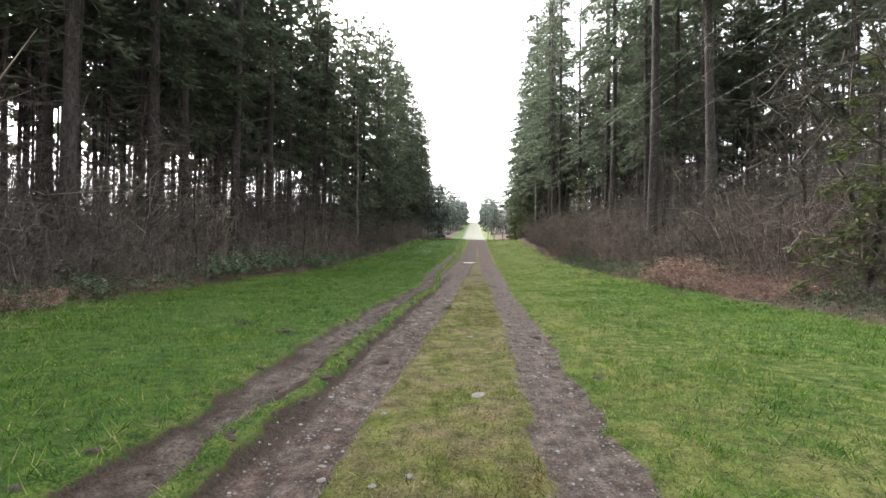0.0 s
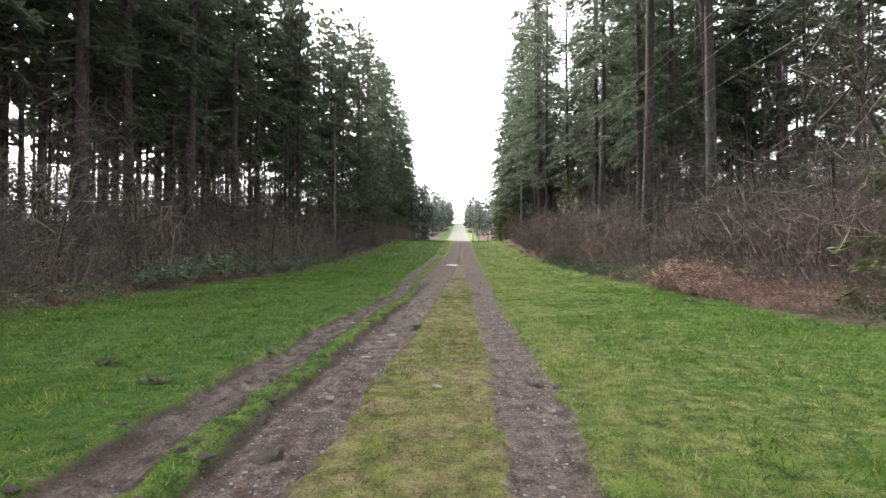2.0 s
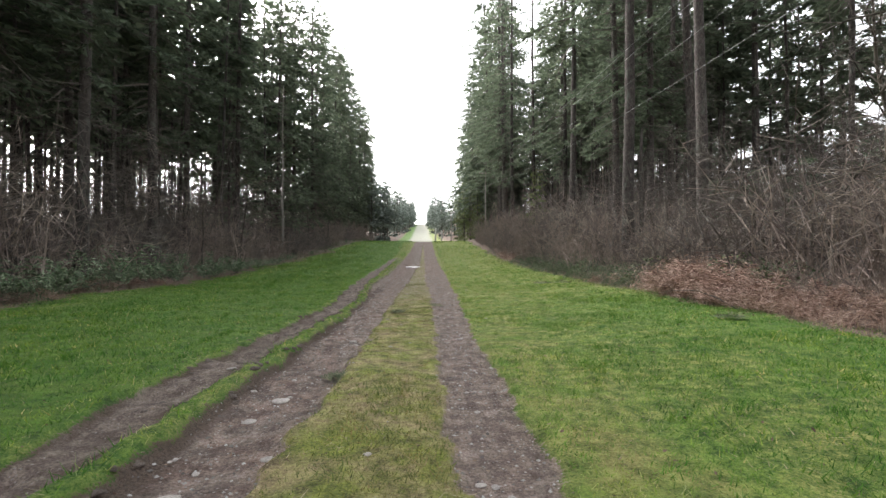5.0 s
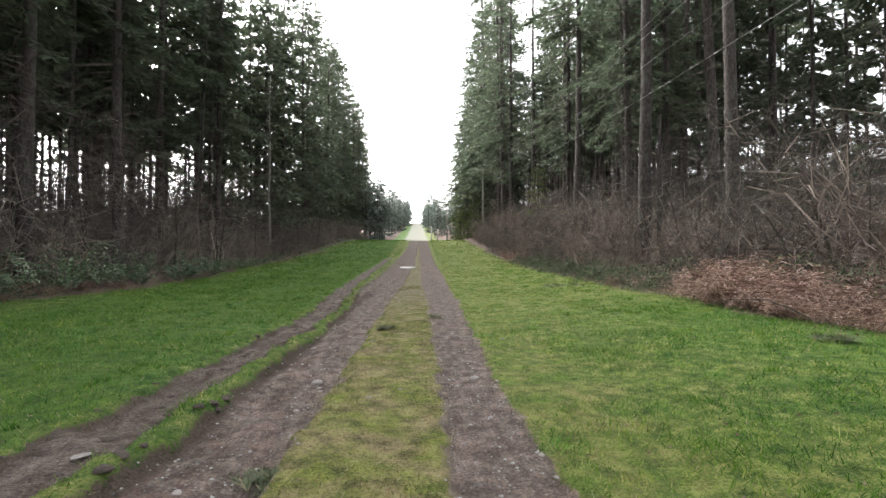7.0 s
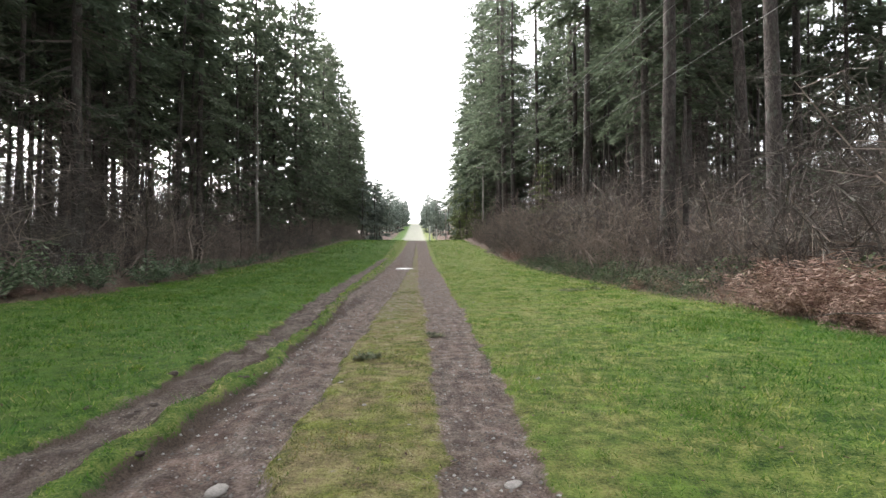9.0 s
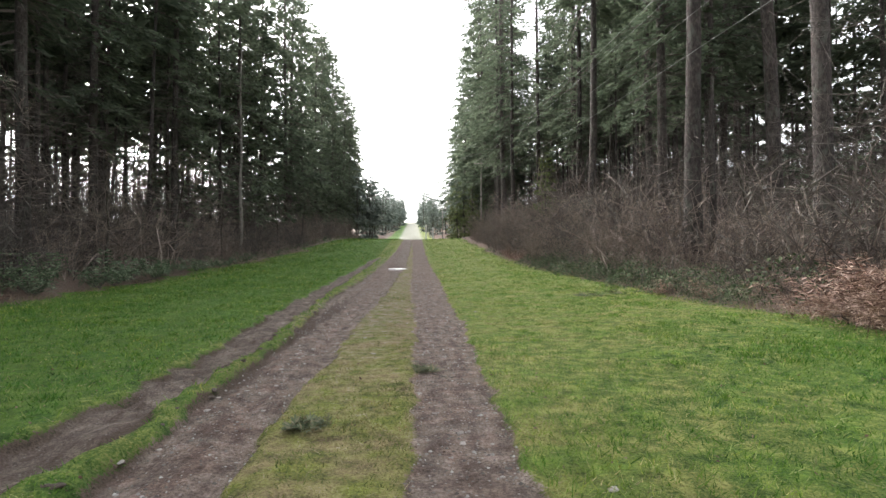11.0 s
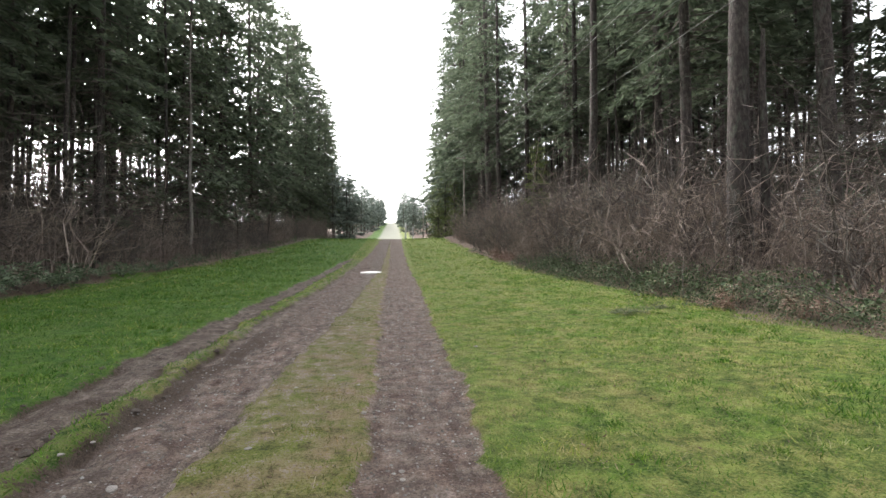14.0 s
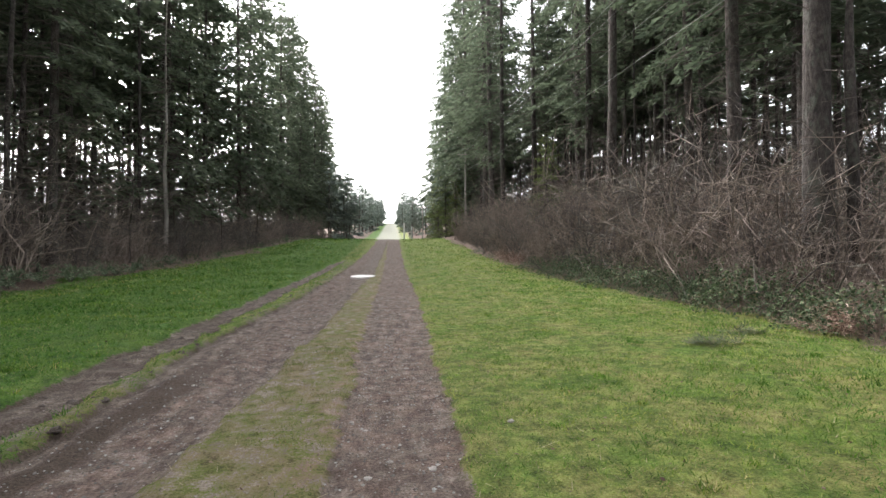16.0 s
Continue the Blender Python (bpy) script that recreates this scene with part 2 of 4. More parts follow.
def vnoise(x, y, scale, shift=0):
    """Smooth value noise, 0 to 1."""
    x, y = np.asarray(x, float) / scale + 91.7 + shift * 17, np.asarray(y, float) / scale + 33.1 + shift * 5
    i, j = np.floor(x).astype(int), np.floor(y).astype(int)
    u, v = x - i, y - j
    u, v = u * u * (3 - 2 * u), v * v * (3 - 2 * v)
    a, b = LATTICE[i % 256, j % 256], LATTICE[(i + 1) % 256, j % 256]
    c, d = LATTICE[i % 256, (j + 1) % 256], LATTICE[(i + 1) % 256, (j + 1) % 256]
    return (a * (1 - u) + b * u) * (1 - v) + (c * (1 - u) + d * u) * v


def step(a, b, x):
    t = np.clip((np.asarray(x, float) - a) / (b - a), 0, 1)
    return t * t * (3 - 2 * t)


PY = (-3000, 0, 30, 37, 45, 53, 65, 80, 94, 102, 118, 150, 200, 300, 420, 700, 3000)
PZ = (0.05, 0.05, 0.03, 0.12, 0.42, 0.84, 1.6, 2.95, 4.3, 4.72, 4.7, 5.9, 9.5, 19.0, 30.0, 33.0, 33.0)


def rise(y):
    y = np.asarray(y, float)
    return sum(w * np.interp(y + o, PY, PZ) for o, w in ((-6, 0.1), (-3, 0.2), (0, 0.4), (3, 0.2), (6, 0.1)))


def left_edge(y):
    return np.interp(y, (-30, 8, 14, 29, 40, 60, 95, 120), (-9.3, -9.4, -10.4, -12.4, -12.6, -12.2, -11.0, -9.0))


def right_edge(y):
    return np.interp(y, (-30, 10, 17, 24, 36, 53, 90, 120), (8.4, 8.5, 8.5, 9.0, 9.7, 9.0, 8.5, 8.0))


def band(x, a, b, soft):
    return step(a - soft, a + soft, x) * (1 - step(b - soft, b + soft, x))


def tracks(x, y, soft=0.1):
    """How far a place is left rut, right rut, outer wheel mark and middle strip, 0 to 1 each."""
    w = (vnoise(x, y, 1.1) - 0.5) * 0.1 + (vnoise(x, y, 0.3, 2) - 0.5) * 0.12
    w = w + step(-1.2, -0.8, x) * ((vnoise(x, y, 0.7, 21) - 0.5) * 0.09 + (vnoise(x, y, 0.16, 22) - 0.5) * 0.1)
    xl = x + w
    lr = band(xl, np.interp(y, (0, 9, 14, 18, 22, 25, 29, 35, 53, 100), (-1.75, -1.7, -1.74, -1.72, -1.62, -1.75, -2.0, -2.45, -1.9, -0.8)),
              np.interp(y, (0, 9, 14, 29, 35, 45, 53, 100), (-0.95, -0.87, -0.64, -0.66, -0.45, -0.3, 0.0, 0.5)), soft)
    rr = band(xl, np.interp(y, (0, 4, 9, 23, 29, 35, 53, 100), (0.45, 0.52, 0.62, 0.66, 0.7, 0.5, 0.55, 0.5)),
              np.interp(y, (0, 4, 9, 17, 23, 29, 42, 60, 100), (1.15, 1.2, 1.3, 1.42, 1.58, 1.83, 2.05, 1.9, 2.0)), soft)
    oc = np.interp(y, (0, 4, 9, 17, 22, 25, 29, 36, 45, 60, 70), (-2.25, -2.3, -2.4, -2.42, -2.25, -2.4, -2.75, -3.2, -3.3, -2.9, -2.2))
    oh = np.interp(y, (0, 4, 9, 17, 30, 40, 60, 66), (0.22, 0.24, 0.33, 0.33, 0.36, 0.36, 0.25, 0.0))
    ou = band(xl + (vnoise(x, y, 0.5, 4) - 0.5) * 0.22, oc - oh - 0.02, oc + oh + 0.05, soft * 1.1) * (1 - step(62, 68, y))
    mi = band(x, -1.1, 1.05, 0.2)
    return lr, rr, ou, mi


def land(x, y):
    """Height of the ground without its small bumps."""
    x, y = np.asarray(x, float), np.asarray(y, float)
    le, re = left_edge(y), right_edge(y)
    z = rise(y) + 0.12 * step(2.5, 8, x) + 0.04 * step(2.5, 11, -x)
    z = z + 0.9 * step(0, 5, x - re) * step(-5, 30, y) + 0.55 * step(0, 4, le - x)
    z = z + (vnoise(x, y, 7) - 0.5) * 0.12 * step(2.2, 5, np.abs(x))
    return z


def height(x, y):
    x, y = np.asarray(x, float), np.asarray(y, float)
    lr, rr, ou, mi = tracks(x, y, 0.06)
    near = 1 - step(60, 110, y)
    crumb = (vnoise(x, y, 0.22, 3) - 0.5) * 0.075 + (vnoise(x, y, 0.55, 6) - 0.5) * 0.06
    z = land(x, y) - near * (0.115 * lr + 0.045 * rr + 0.095 * ou)
    z = z + near * (lr * crumb * 0.55 + ou * crumb * 1.25 + rr * crumb * 0.25)
    z = z + near * lr * ((vnoise(x * 4, y, 1.0, 31) - 0.5) * 0.075 + (vnoise(x * 3 + y * 0.3, y, 0.9, 32) - 0.5) * 0.025) + near * rr * (vnoise(x * 4, y, 1.6, 33) - 0.5) * 0.012
    lip = band(x, -2.05, -1.72, 0.1) * (1 - step(26, 34, y))
    z = z + near * lip * (0.035 + 0.6 * crumb)
    z = z + near * (1 - lr) * (1 - rr) * (1 - ou) * (vnoise(x, y, 0.4, 8) - 0.5) * 0.05
    pool = np.exp(-(((x + 0.55) / 0.9) ** 2 + ((y - 53) / 2.6) ** 2) ** 2)
    return z * (1 - pool) + pool * 0.62


def spaced(parts):
    out = []
    for a, b, s in parts:
        out += list(np.arange(a, b, s))
    return np.array(out + [parts[-1][1]])


def grid_mesh(name, xs, ys):
    X, Y = np.meshgrid(xs, ys)
    nx, ny = len(xs), len(ys)
    Z = height(X, Y)
    co = np.stack([X, Y, Z], -1).reshape(-1, 3)
    idx = np.arange(nx * ny).reshape(ny, nx)
    quads = np.stack([idx[:-1, :-1], idx[:-1, 1:], idx[1:, 1:], idx[1:, :-1]], -1).reshape(-1, 4)
    return quick_mesh(name, co, quads), X.ravel(), Y.ravel()


def quick_mesh(name, co, faces, smooth=False):
    """A mesh out of numpy arrays; all faces have the same number of corners."""
    me = bpy.data.meshes.new(name)
    co, faces = np.asarray(co, np.float32), np.asarray(faces, np.int32)
    k = faces.shape[1]
    me.vertices.add(len(co))
    me.vertices.foreach_set("co", co.ravel())
    me.loops.add(faces.size)
    me.loops.foreach_set("vertex_index", faces.ravel())
    me.polygons.add(len(faces))
    me.polygons.foreach_set("loop_start", np.arange(0, faces.size, k, dtype=np.int32))
    me.polygons.foreach_set("loop_total", np.full(len(faces), k, np.int32))
    me.update(calc_edges=True)
    me.polygons.foreach_set("use_smooth", np.full(len(faces), smooth, bool))
    return me


gx = spaced([(-1500, -300, 300), (-300, -60, 40), (-60, -16, 4), (-16, -4, 0.6), (-4, -3.2, 0.16), (-3.2, 2.3, 0.065), (2.3, 4, 0.17), (4, 14, 0.6), (14, 60, 4), (60, 300, 40), (300, 1500, 300)])
gy = spaced([(-400, -40, 60), (-40, 0, 4), (0, 2.5, 0.4), (2.5, 36, 0.11), (36, 60, 0.3), (60, 125, 1.2), (125, 500, 12), (500, 3000, 250)])
me, X, Y = grid_mesh("ground", gx, gy)
lr, rr, ou, mi = tracks(X, Y)
ls, rs_, os_, ms = tracks(X, Y, 0.13)
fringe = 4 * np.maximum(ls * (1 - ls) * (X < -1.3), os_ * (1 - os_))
mudmask = np.clip(ls + rs_ + os_, 0, 1)
road = band(X + (vnoise(X, Y, 1.5) - 0.5) * 0.6, -1.2, 2.0, 0.3) * step(48, 62, Y) * (1 - step(95, 104, Y) * 0.3)
mudmask = np.maximum(mudmask, road * (0.62 - 0.22 * band(X, -0.3, 0.7, 0.3) * (1 - step(70, 90, Y))))
mudmask = np.maximum(mudmask, mi * (0.22 + 0.25 * step(16, 30, Y)))
mudmask = np.maximum(mudmask, band(X, -2.6, -1.6, 0.2) * (0.24 + 0.2 * step(18, 30, Y)) * (1 - step(60, 70, Y)))
lit = np.maximum(step(-0.5, 0.4, X - right_edge(Y) + (vnoise(X, Y, 1.4) - 0.5) * 1.4), step(-0.5, 0.4, left_edge(Y) - 0.3 - X + (vnoise(X, Y, 1.4, 3) - 0.5) * 1.6 + (vnoise(X, Y, 4.5, 13) - 0.5) * 1.8))
lit = np.maximum(lit, step(112, 126, Y) * step(5, 8, np.abs(X + 0.5)) * 0.6)
masks = {
    "mud": mudmask,
    "moss": mi * (1 - step(60, 100, Y)),
    "dry": np.clip(step(0.8, 1.4, X) * (0.92 - 0.4 * step(1.4, 3.0, X) - 0.22 * step(3, 8, X)) + 0.55 * step(20, 34, Y) * step(1, 4, X) + band(X, -3.0, -0.6, 0.3) * (0.45 + 0.3 * step(20, 32, Y)) + 0.5 * step(0, 1.2, 1.4 - np.abs(X - left_edge(Y) - 1)), 0, 1),
    "litter": lit,
    "red": np.clip((0.35 + 0.45 * step(10, 26, Y)) * band(X, 0.4, 2.2, 0.3) * (0.4 + 0.6 * step(0.75, 0.3, rr)) + 0.35 * band(X, -2, -0.8, 0.3), 0, 1),
    # rut rims and outer mark: dark soil plus edge shadow put into the colour
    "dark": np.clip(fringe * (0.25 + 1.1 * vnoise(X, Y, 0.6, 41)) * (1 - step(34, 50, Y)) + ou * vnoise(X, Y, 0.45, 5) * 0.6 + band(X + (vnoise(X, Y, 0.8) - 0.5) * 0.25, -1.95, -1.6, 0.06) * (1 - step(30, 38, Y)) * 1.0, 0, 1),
    # where the ground colour carries painted haze, beyond the crest
    "pale": step(105, 115, Y) * 0.95 * (1 - step(0.0, 1.6, np.abs(X + 0.3) - 1.0 - 2.0 * step(114, 128, Y))),
}
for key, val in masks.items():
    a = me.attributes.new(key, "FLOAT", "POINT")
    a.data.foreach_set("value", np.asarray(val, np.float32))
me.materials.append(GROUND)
me.polygons.foreach_set("use_smooth", np.ones(len(me.polygons), bool))
tagged(new("ground", me), "green meadow with a muddy two-rut gravel track", "ground", kind="structure")


def part(name, me, material, parent=None, label=""):
    """One mesh as an object, under a thing or a part if one is given."""
    if not me.materials:
        me.materials.append(material)
    ob = new(name, me)
    if parent is not None:
        ob.parent = parent
    if label:
        tagged(ob, label)
    return ob


def thing(name, label, category, group=""):
    ob = new(name)
    ob.empty_display_size = 0.3
    return tagged(ob, label, category, group)


def joined(pieces):
    """Joins (verts, faces) pairs."""
    co, fa, k = [], [], 0
    for v, f in pieces:
        co.append(np.asarray(v, float))
        fa.append(np.asarray(f, int) + k)
        k += len(v)
    return np.concatenate(co), np.concatenate(fa)


def tubes(P, R, sides=3):
    """Tubes along N polylines of K points each: P (N, K, 3), R (N, K)."""
    P, R = np.asarray(P, float), np.asarray(R, float)
    N, K, _ = P.shape
    T = np.gradient(P, axis=1)
    T /= np.linalg.norm(T, axis=2, keepdims=True) + 1e-9
    ref = np.where(np.abs(T[..., 2:3]) > 0.9, np.array([1.0, 0, 0]), np.array([0, 0, 1.0]))
    A = np.cross(T, ref)
    A /= np.linalg.norm(A, axis=2, keepdims=True) + 1e-9
    B = np.cross(T, A)
    ang = np.arange(sides) * 2 * np.pi / sides
    V = P[:, :, None] + R[:, :, None, None] * (np.cos(ang)[None, None, :, None] * A[:, :, None] + np.sin(ang)[None, None, :, None] * B[:, :, None])
    idx = np.arange(N * K * sides).reshape(N, K, sides)
    nxt = np.roll(idx, -1, axis=2)
    F = np.stack([idx[:, :-1], nxt[:, :-1], nxt[:, 1:], idx[:, 1:]], -1).reshape(-1, 4)
    return V.reshape(-1, 3), F


def unit(v):
    return v / (np.linalg.norm(v, axis=-1, keepdims=True) + 1e-9)


def fans(P, D, S, L, W, spread=(-0.5, 0.0, 0.5)):
    """Sprays of slim pointed fingers at the points P, towards D, in the plane of D and S."""
    co = []
    for a in spread:
        d = unit(math.cos(a) * D + math.sin(a) * S)
        s = unit(S - (S * d).sum(-1, keepdims=True) * d)
        ln = L * (1.0 if a == 0 else 0.78)
        co += [P - s * W[:, None] + d * 0.0, P + d * (ln * 0.55)[:, None] + s * (W * 0.9)[:, None], P + d * ln[:, None]]
    co = np.stack(co, 1)
    n = co.shape[0] * co.shape[1]
    return co.reshape(-1, 3), np.arange(n).reshape(-1, 3)


# ---- conifers ----
def fir(rng, tall, bare, radius, thick, boughs, sprays, size, dead, label, needles, broad=0.22, sides=10, full=99.0):
    """A conifer on its base: trunk, limbs with dead twigs below, and a crown of needle sprays, thinner and coarser above the height full."""
    tree = thing("fir_tree", label, "tree", "conifers of the wood")
    K = 9
    zs = np.linspace(0, 1, K) ** 1.1 * tall
    sway = np.cumsum(rng.normal(0, 0.05, (K, 2)), 0)
    sway[:2] = 0
    line = np.concatenate([sway, (zs - 0.25)[:, None]], 1)
    rad = thick * (1 - zs / tall) ** 0.75 * 0.5 + 0.02
    rad[0] *= 1.25
    v, f = tubes(line[None], rad[None], sides)
    part("trunk", quick_mesh("trunk", v, f, True), BARK, tree)

    def axis(z):
        return np.stack([np.interp(z, zs, sway[:, 0]), np.interp(z, zs, sway[:, 1]), z], -1)

    nb = boughs
    t = np.sort(rng.random(nb)) ** 0.9
    bz = tall * (bare + (0.985 - bare) * t)
    az = rng.random(nb) * 2 * np.pi
    low = np.clip(t / 0.1, 0.5, 1)
    ln = radius * (1 - t) ** 0.52 * low * (rng.uniform(0.5, 1.1, nb) + 0.35 * (rng.random(nb) < 0.07)) + 0.35
    out = np.stack([np.cos(az), np.sin(az), np.zeros(nb)], -1)
    lift = (0.32 * t - 0.12 + rng.normal(0, 0.08, nb))
    u = np.linspace(0, 1, 3)
    spine = axis(bz)[:, None] + out[:, None] * (ln[:, None] * u)[..., None]
    spine[..., 2] += ln[:, None] * (lift[:, None] * u - 0.32 * u ** 2 * (1 - 0.6 * t[:, None]))
    v1, f1 = tubes(spine, (0.012 + 0.014 * ln)[:, None] * (1.05 - u), 3)
    pieces = [(v1, f1)]
    if dead:
        dz = tall * rng.uniform(0.05, bare + 0.22, dead)
        da = rng.random(dead) * 2 * np.pi
        dl = rng.uniform(0.8, 3.2, dead)
        do = np.stack([np.cos(da), np.sin(da), rng.normal(-0.12, 0.18, dead)], -1)
        u3 = np.array([0, 1.0])
        dp = axis(dz)[:, None] + do[:, None] * (dl[:, None] * u3)[..., None]
        dp[:, 1, 2] -= dl * rng.uniform(0, 0.3, dead)
        pieces.append(tubes(dp, (0.018 * np.ones(dead))[:, None] * (1.05 - 0.8 * u3), 3))
        ts = rng.random((dead, 1))
        q = dp[:, 0:1] + (dp[:, 1:2] - dp[:, 0:1]) * ts[..., None]
        qd = rng.normal(0, 1, (dead, 1, 3)) * 0.4 + do[:, None] * 0.4
        q = q.reshape(-1, 3)
        qd = qd.reshape(-1, 3)
        pieces.append(tubes(np.stack([q, q + qd], 1), np.stack([np.full(len(q), 0.011), np.full(len(q), 0.004)], 1), 3))
    v, f = joined(pieces)
    tagged(part("branchwork", quick_mesh("branchwork", v, f), DEADWOOD, tree), kind="stuff")
    w = (ln + 0.8) * np.where(bz < full, 1.0, 0.22)
    w = w / w.sum()
    pick = rng.choice(nb, sprays, p=w)
    s = rng.random(sprays) ** 0.6
    k = np.clip((s * 2).astype(int), 0, 1)
    fr = (s * 2 - k)[:, None]
    P = spine[pick, k] * (1 - fr) + spine[pick, k + 1] * fr
    side = np.stack([-out[pick, 1], out[pick, 0], np.zeros(sprays)], -1) * rng.choice((-1, 1), sprays)[:, None]
    D = unit(out[pick] * rng.uniform(0.2, 1.0, sprays)[:, None] + side * rng.uniform(0.1, 1.0, sprays)[:, None] + np.array([0, 0, -1.0]) * rng.uniform(-0.15, 0.6, sprays)[:, None])
    S = unit(np.cross(D, rng.normal(0, 0.45, (sprays, 3)) + np.array([0, 0, 1.0])))
    P = P + side * (rng.random(sprays) * 0.5 * (1 - 0.5 * s))[:, None] + rng.normal(0, 0.09, (sprays, 3))
    L = size * rng.uniform(0.6, 1.25, sprays) * (0.55 + 0.45 * (1 - t[pick])) * np.where(bz[pick] < full, 1.0, 1.7)
    v, f = fans(P, D, S, L, L * broad, (0.0,))
    tagged(part("crown", quick_mesh("crown", v, f), needles, tree), kind="stuff")
    return tree


def placed(tree, x, y, s, rng, tilt=1.5):
    """A copy of a tree with its base in the ground."""
    m = pose(x, y, float(land(x, y)) - 0.05, rng.normal(0, tilt * 0.4), rng.normal(0, tilt * 0.4), rng.uniform(0, 360)) @ Matrix.Diagonal((s, s, s * rng.uniform(0.94, 1.08), 1))
    return copy_thing(tree, m)


rt = np.random.default_rng(11)
FULL = [fir(rt, 42, 0.08, 6.0, 0.62, 180, 7000, 0.95, 36, "tall dark green fir with branches low on its trunk", NEEDLE, 0.32) for _ in range(2)]
HIGH = [fir(rt, 46, 0.2, 4.2, 0.56, 120, 4300, 0.56, 120, "tall fir with dead lower twigs and a high dark crown", NEEDLE, 0.24, full=24) for _ in range(3)]
GREAT = [fir(rt, 50, 0.42, 5.0, 0.74, 110, 3400, 0.95, 46, "great old fir with a thick bare brown trunk", NEEDLE, sides=14, full=34) for _ in range(2)]
BACK = [fir(rt, 40, 0.34, 3.8, 0.38, 54, 1900, 0.85, 44, "slim fir deep in the wood with dead lower twigs", NEEDLE, 0.28, 6, full=27) for _ in range(3)]
LEAN = [fir(rt, 34, 0.46, 2.3, 0.26, 36, 520, 1.1, 40, "thin straight fir with a narrow crown between larger trunks", NEEDLE, 0.3, 6, full=26) for _ in range(3)]
FAR = [fir(rt, 26, 0.01, 5.2, 0.5, 26, 620, 2.3, 0, "grey-green conifer with haze painted into its colour", NEEDLE_HAZED, 0.3, 5) for _ in range(2)]
YOUNG = [fir(rt, 12, 0.04, 2.6, 0.2, 40, 1500, 0.8, 0, "young dark fir under the taller trees", NEEDLE, sides=5) for _ in range(2)]
DEEP = [fir(rt, 40, 0.34, 4.4, 0.42, 34, 1000, 1.35, 8, "slim fir with a dark crown, added out of view to shade the meadow", NEEDLE, 0.28, 5, full=30) for _ in range(2)]
LOW = [fir(rt, 40, 0.1, 4.8, 0.42, 38, 1200, 1.4, 8, "fir deep in the wood with boughs to the ground", NEEDLE, 0.3, 5, full=30) for _ in range(2)]
CEDAR = fir(rt, 16, 0.03, 3.4, 0.35, 90, 3800, 0.65, 0, "bushy yellow-green young conifer at the wood's edge", NEEDLE_YELLOW, sides=7)
KINDS = {0: FULL, 1: HIGH, 2: GREAT}
taken = []


def free(x, y, gap):
    return all((x - a) ** 2 + (y - b) ** 2 > gap * gap for a, b in taken)


def plant(kind, x, y, s, rng):
    taken.append((x, y))
    return placed(kind, x, y, s, rng)


# trunks that stand out at the wood's edge: kind, x, y, scale
for i, (kind, x, y, s) in enumerate((
        (2, 15.4, 32.9, 0.86), (2, 13.4, 37.8, 0.95), (1, 14.8, 43.1, 0.95), (1, 16.85, 42.0, 0.95), (2, 18.8, 39.5, 0.9), (2, 15.0, 54.8, 0.85), (1, 17.7, 67.0, 1.1),
        (2, 30.4, 50.0, 0.95), (1, 14.6, 98.0, 1.1), (1, 14.6, 90.0, 1.0), (1, 14.0, 81.0, 1.0), (1, 20.5, 46.5, 0.9), (1, 17.8, 50.5, 0.9), (1, 16.2, 61.5, 0.9), (1, 15.5, 73.5, 0.95),
        (2, -25.1, 50.3, 1.05), (1, -16.8, 39.2, 0.95), (1, -16.0, 31.5, 0.95), (1, -15.8, 23.0, 0.95), (1, -17.2, 28.0, 0.9), (1, -15.0, 17.0, 0.9), (1, -17.5, 45.0, 0.85), (1, -16.4, 52.0, 0.78),
        (0, -18.5, 57.0, 0.72), (0, -17.0, 66.0, 0.72), (0, -17.5, 75.0, 0.82), (0, -16.8, 84.0, 0.9), (0, -18.5, 93.0, 0.95), (0, -19.0, 103.0, 1.0), (0, -18.5, 112.0, 0.95), (0, -19.0, 121.0, 1.05), (0, -20.5, 130.0, 1.1), (0, -22.5, 141.0, 1.33), (0, -21.0, 150.0, 1.2), (0, -20.0, 160.0, 1.08), (0, -19.5, 171.0, 1.0), (0, -18.5, 182.0, 0.85),
        (1, 13.5, 85.0, 1.2), (1, 13.8, 91.0, 1.2), (0, 15.0, 101.0, 1.25), (0, 15.0, 111.0, 1.25), (0, 15.2, 122.0, 1.22), (0, 15.5, 134.0, 1.18), (0, 15.5, 147.0, 1.12), (0, 16.0, 161.0, 1.1), (0, 16.0, 176.0, 1.05), (0, 16.0, 192.0, 1.0))):
    plant(KINDS[kind][i % len(KINDS[kind])], x, y, s, rt)
for side, depth, far in ((-1, 26, 150), (1, 19, 168)):
    for _ in range(2600):
        y = rt.uniform(-14, far)
        d = rt.uniform(0, depth)
        x = side * ((15.5 if side < 0 else 16.5) + d)
        if not free(x, y, 5.8 if side > 0 and y < 34 else 4.6 if d < 4.5 else 3.9 if d < 14 else 4.5) or (side > 0 and 2.5 < d < 9 and 33 < y < 47) or (side > 0 and 12 < y < 33 and d < 6) or (d > 7 and y > 95) or (d > 14 and y > 70):
            continue
        # never in view: cheap firs added here only to shade the meadow
        if y < 9:
            kind = DEEP[rt.integers(2)]
        elif d < 4.5:
            kind = HIGH[rt.integers(3)] if y < 62 else FULL[rt.integers(2)]
        else:
            kind = BACK[rt.integers(3)]
        plant(kind, x, y, rt.uniform(0.75, 1.02) * (0.85 if side < 0 and y > 45 else 1.0), rt)
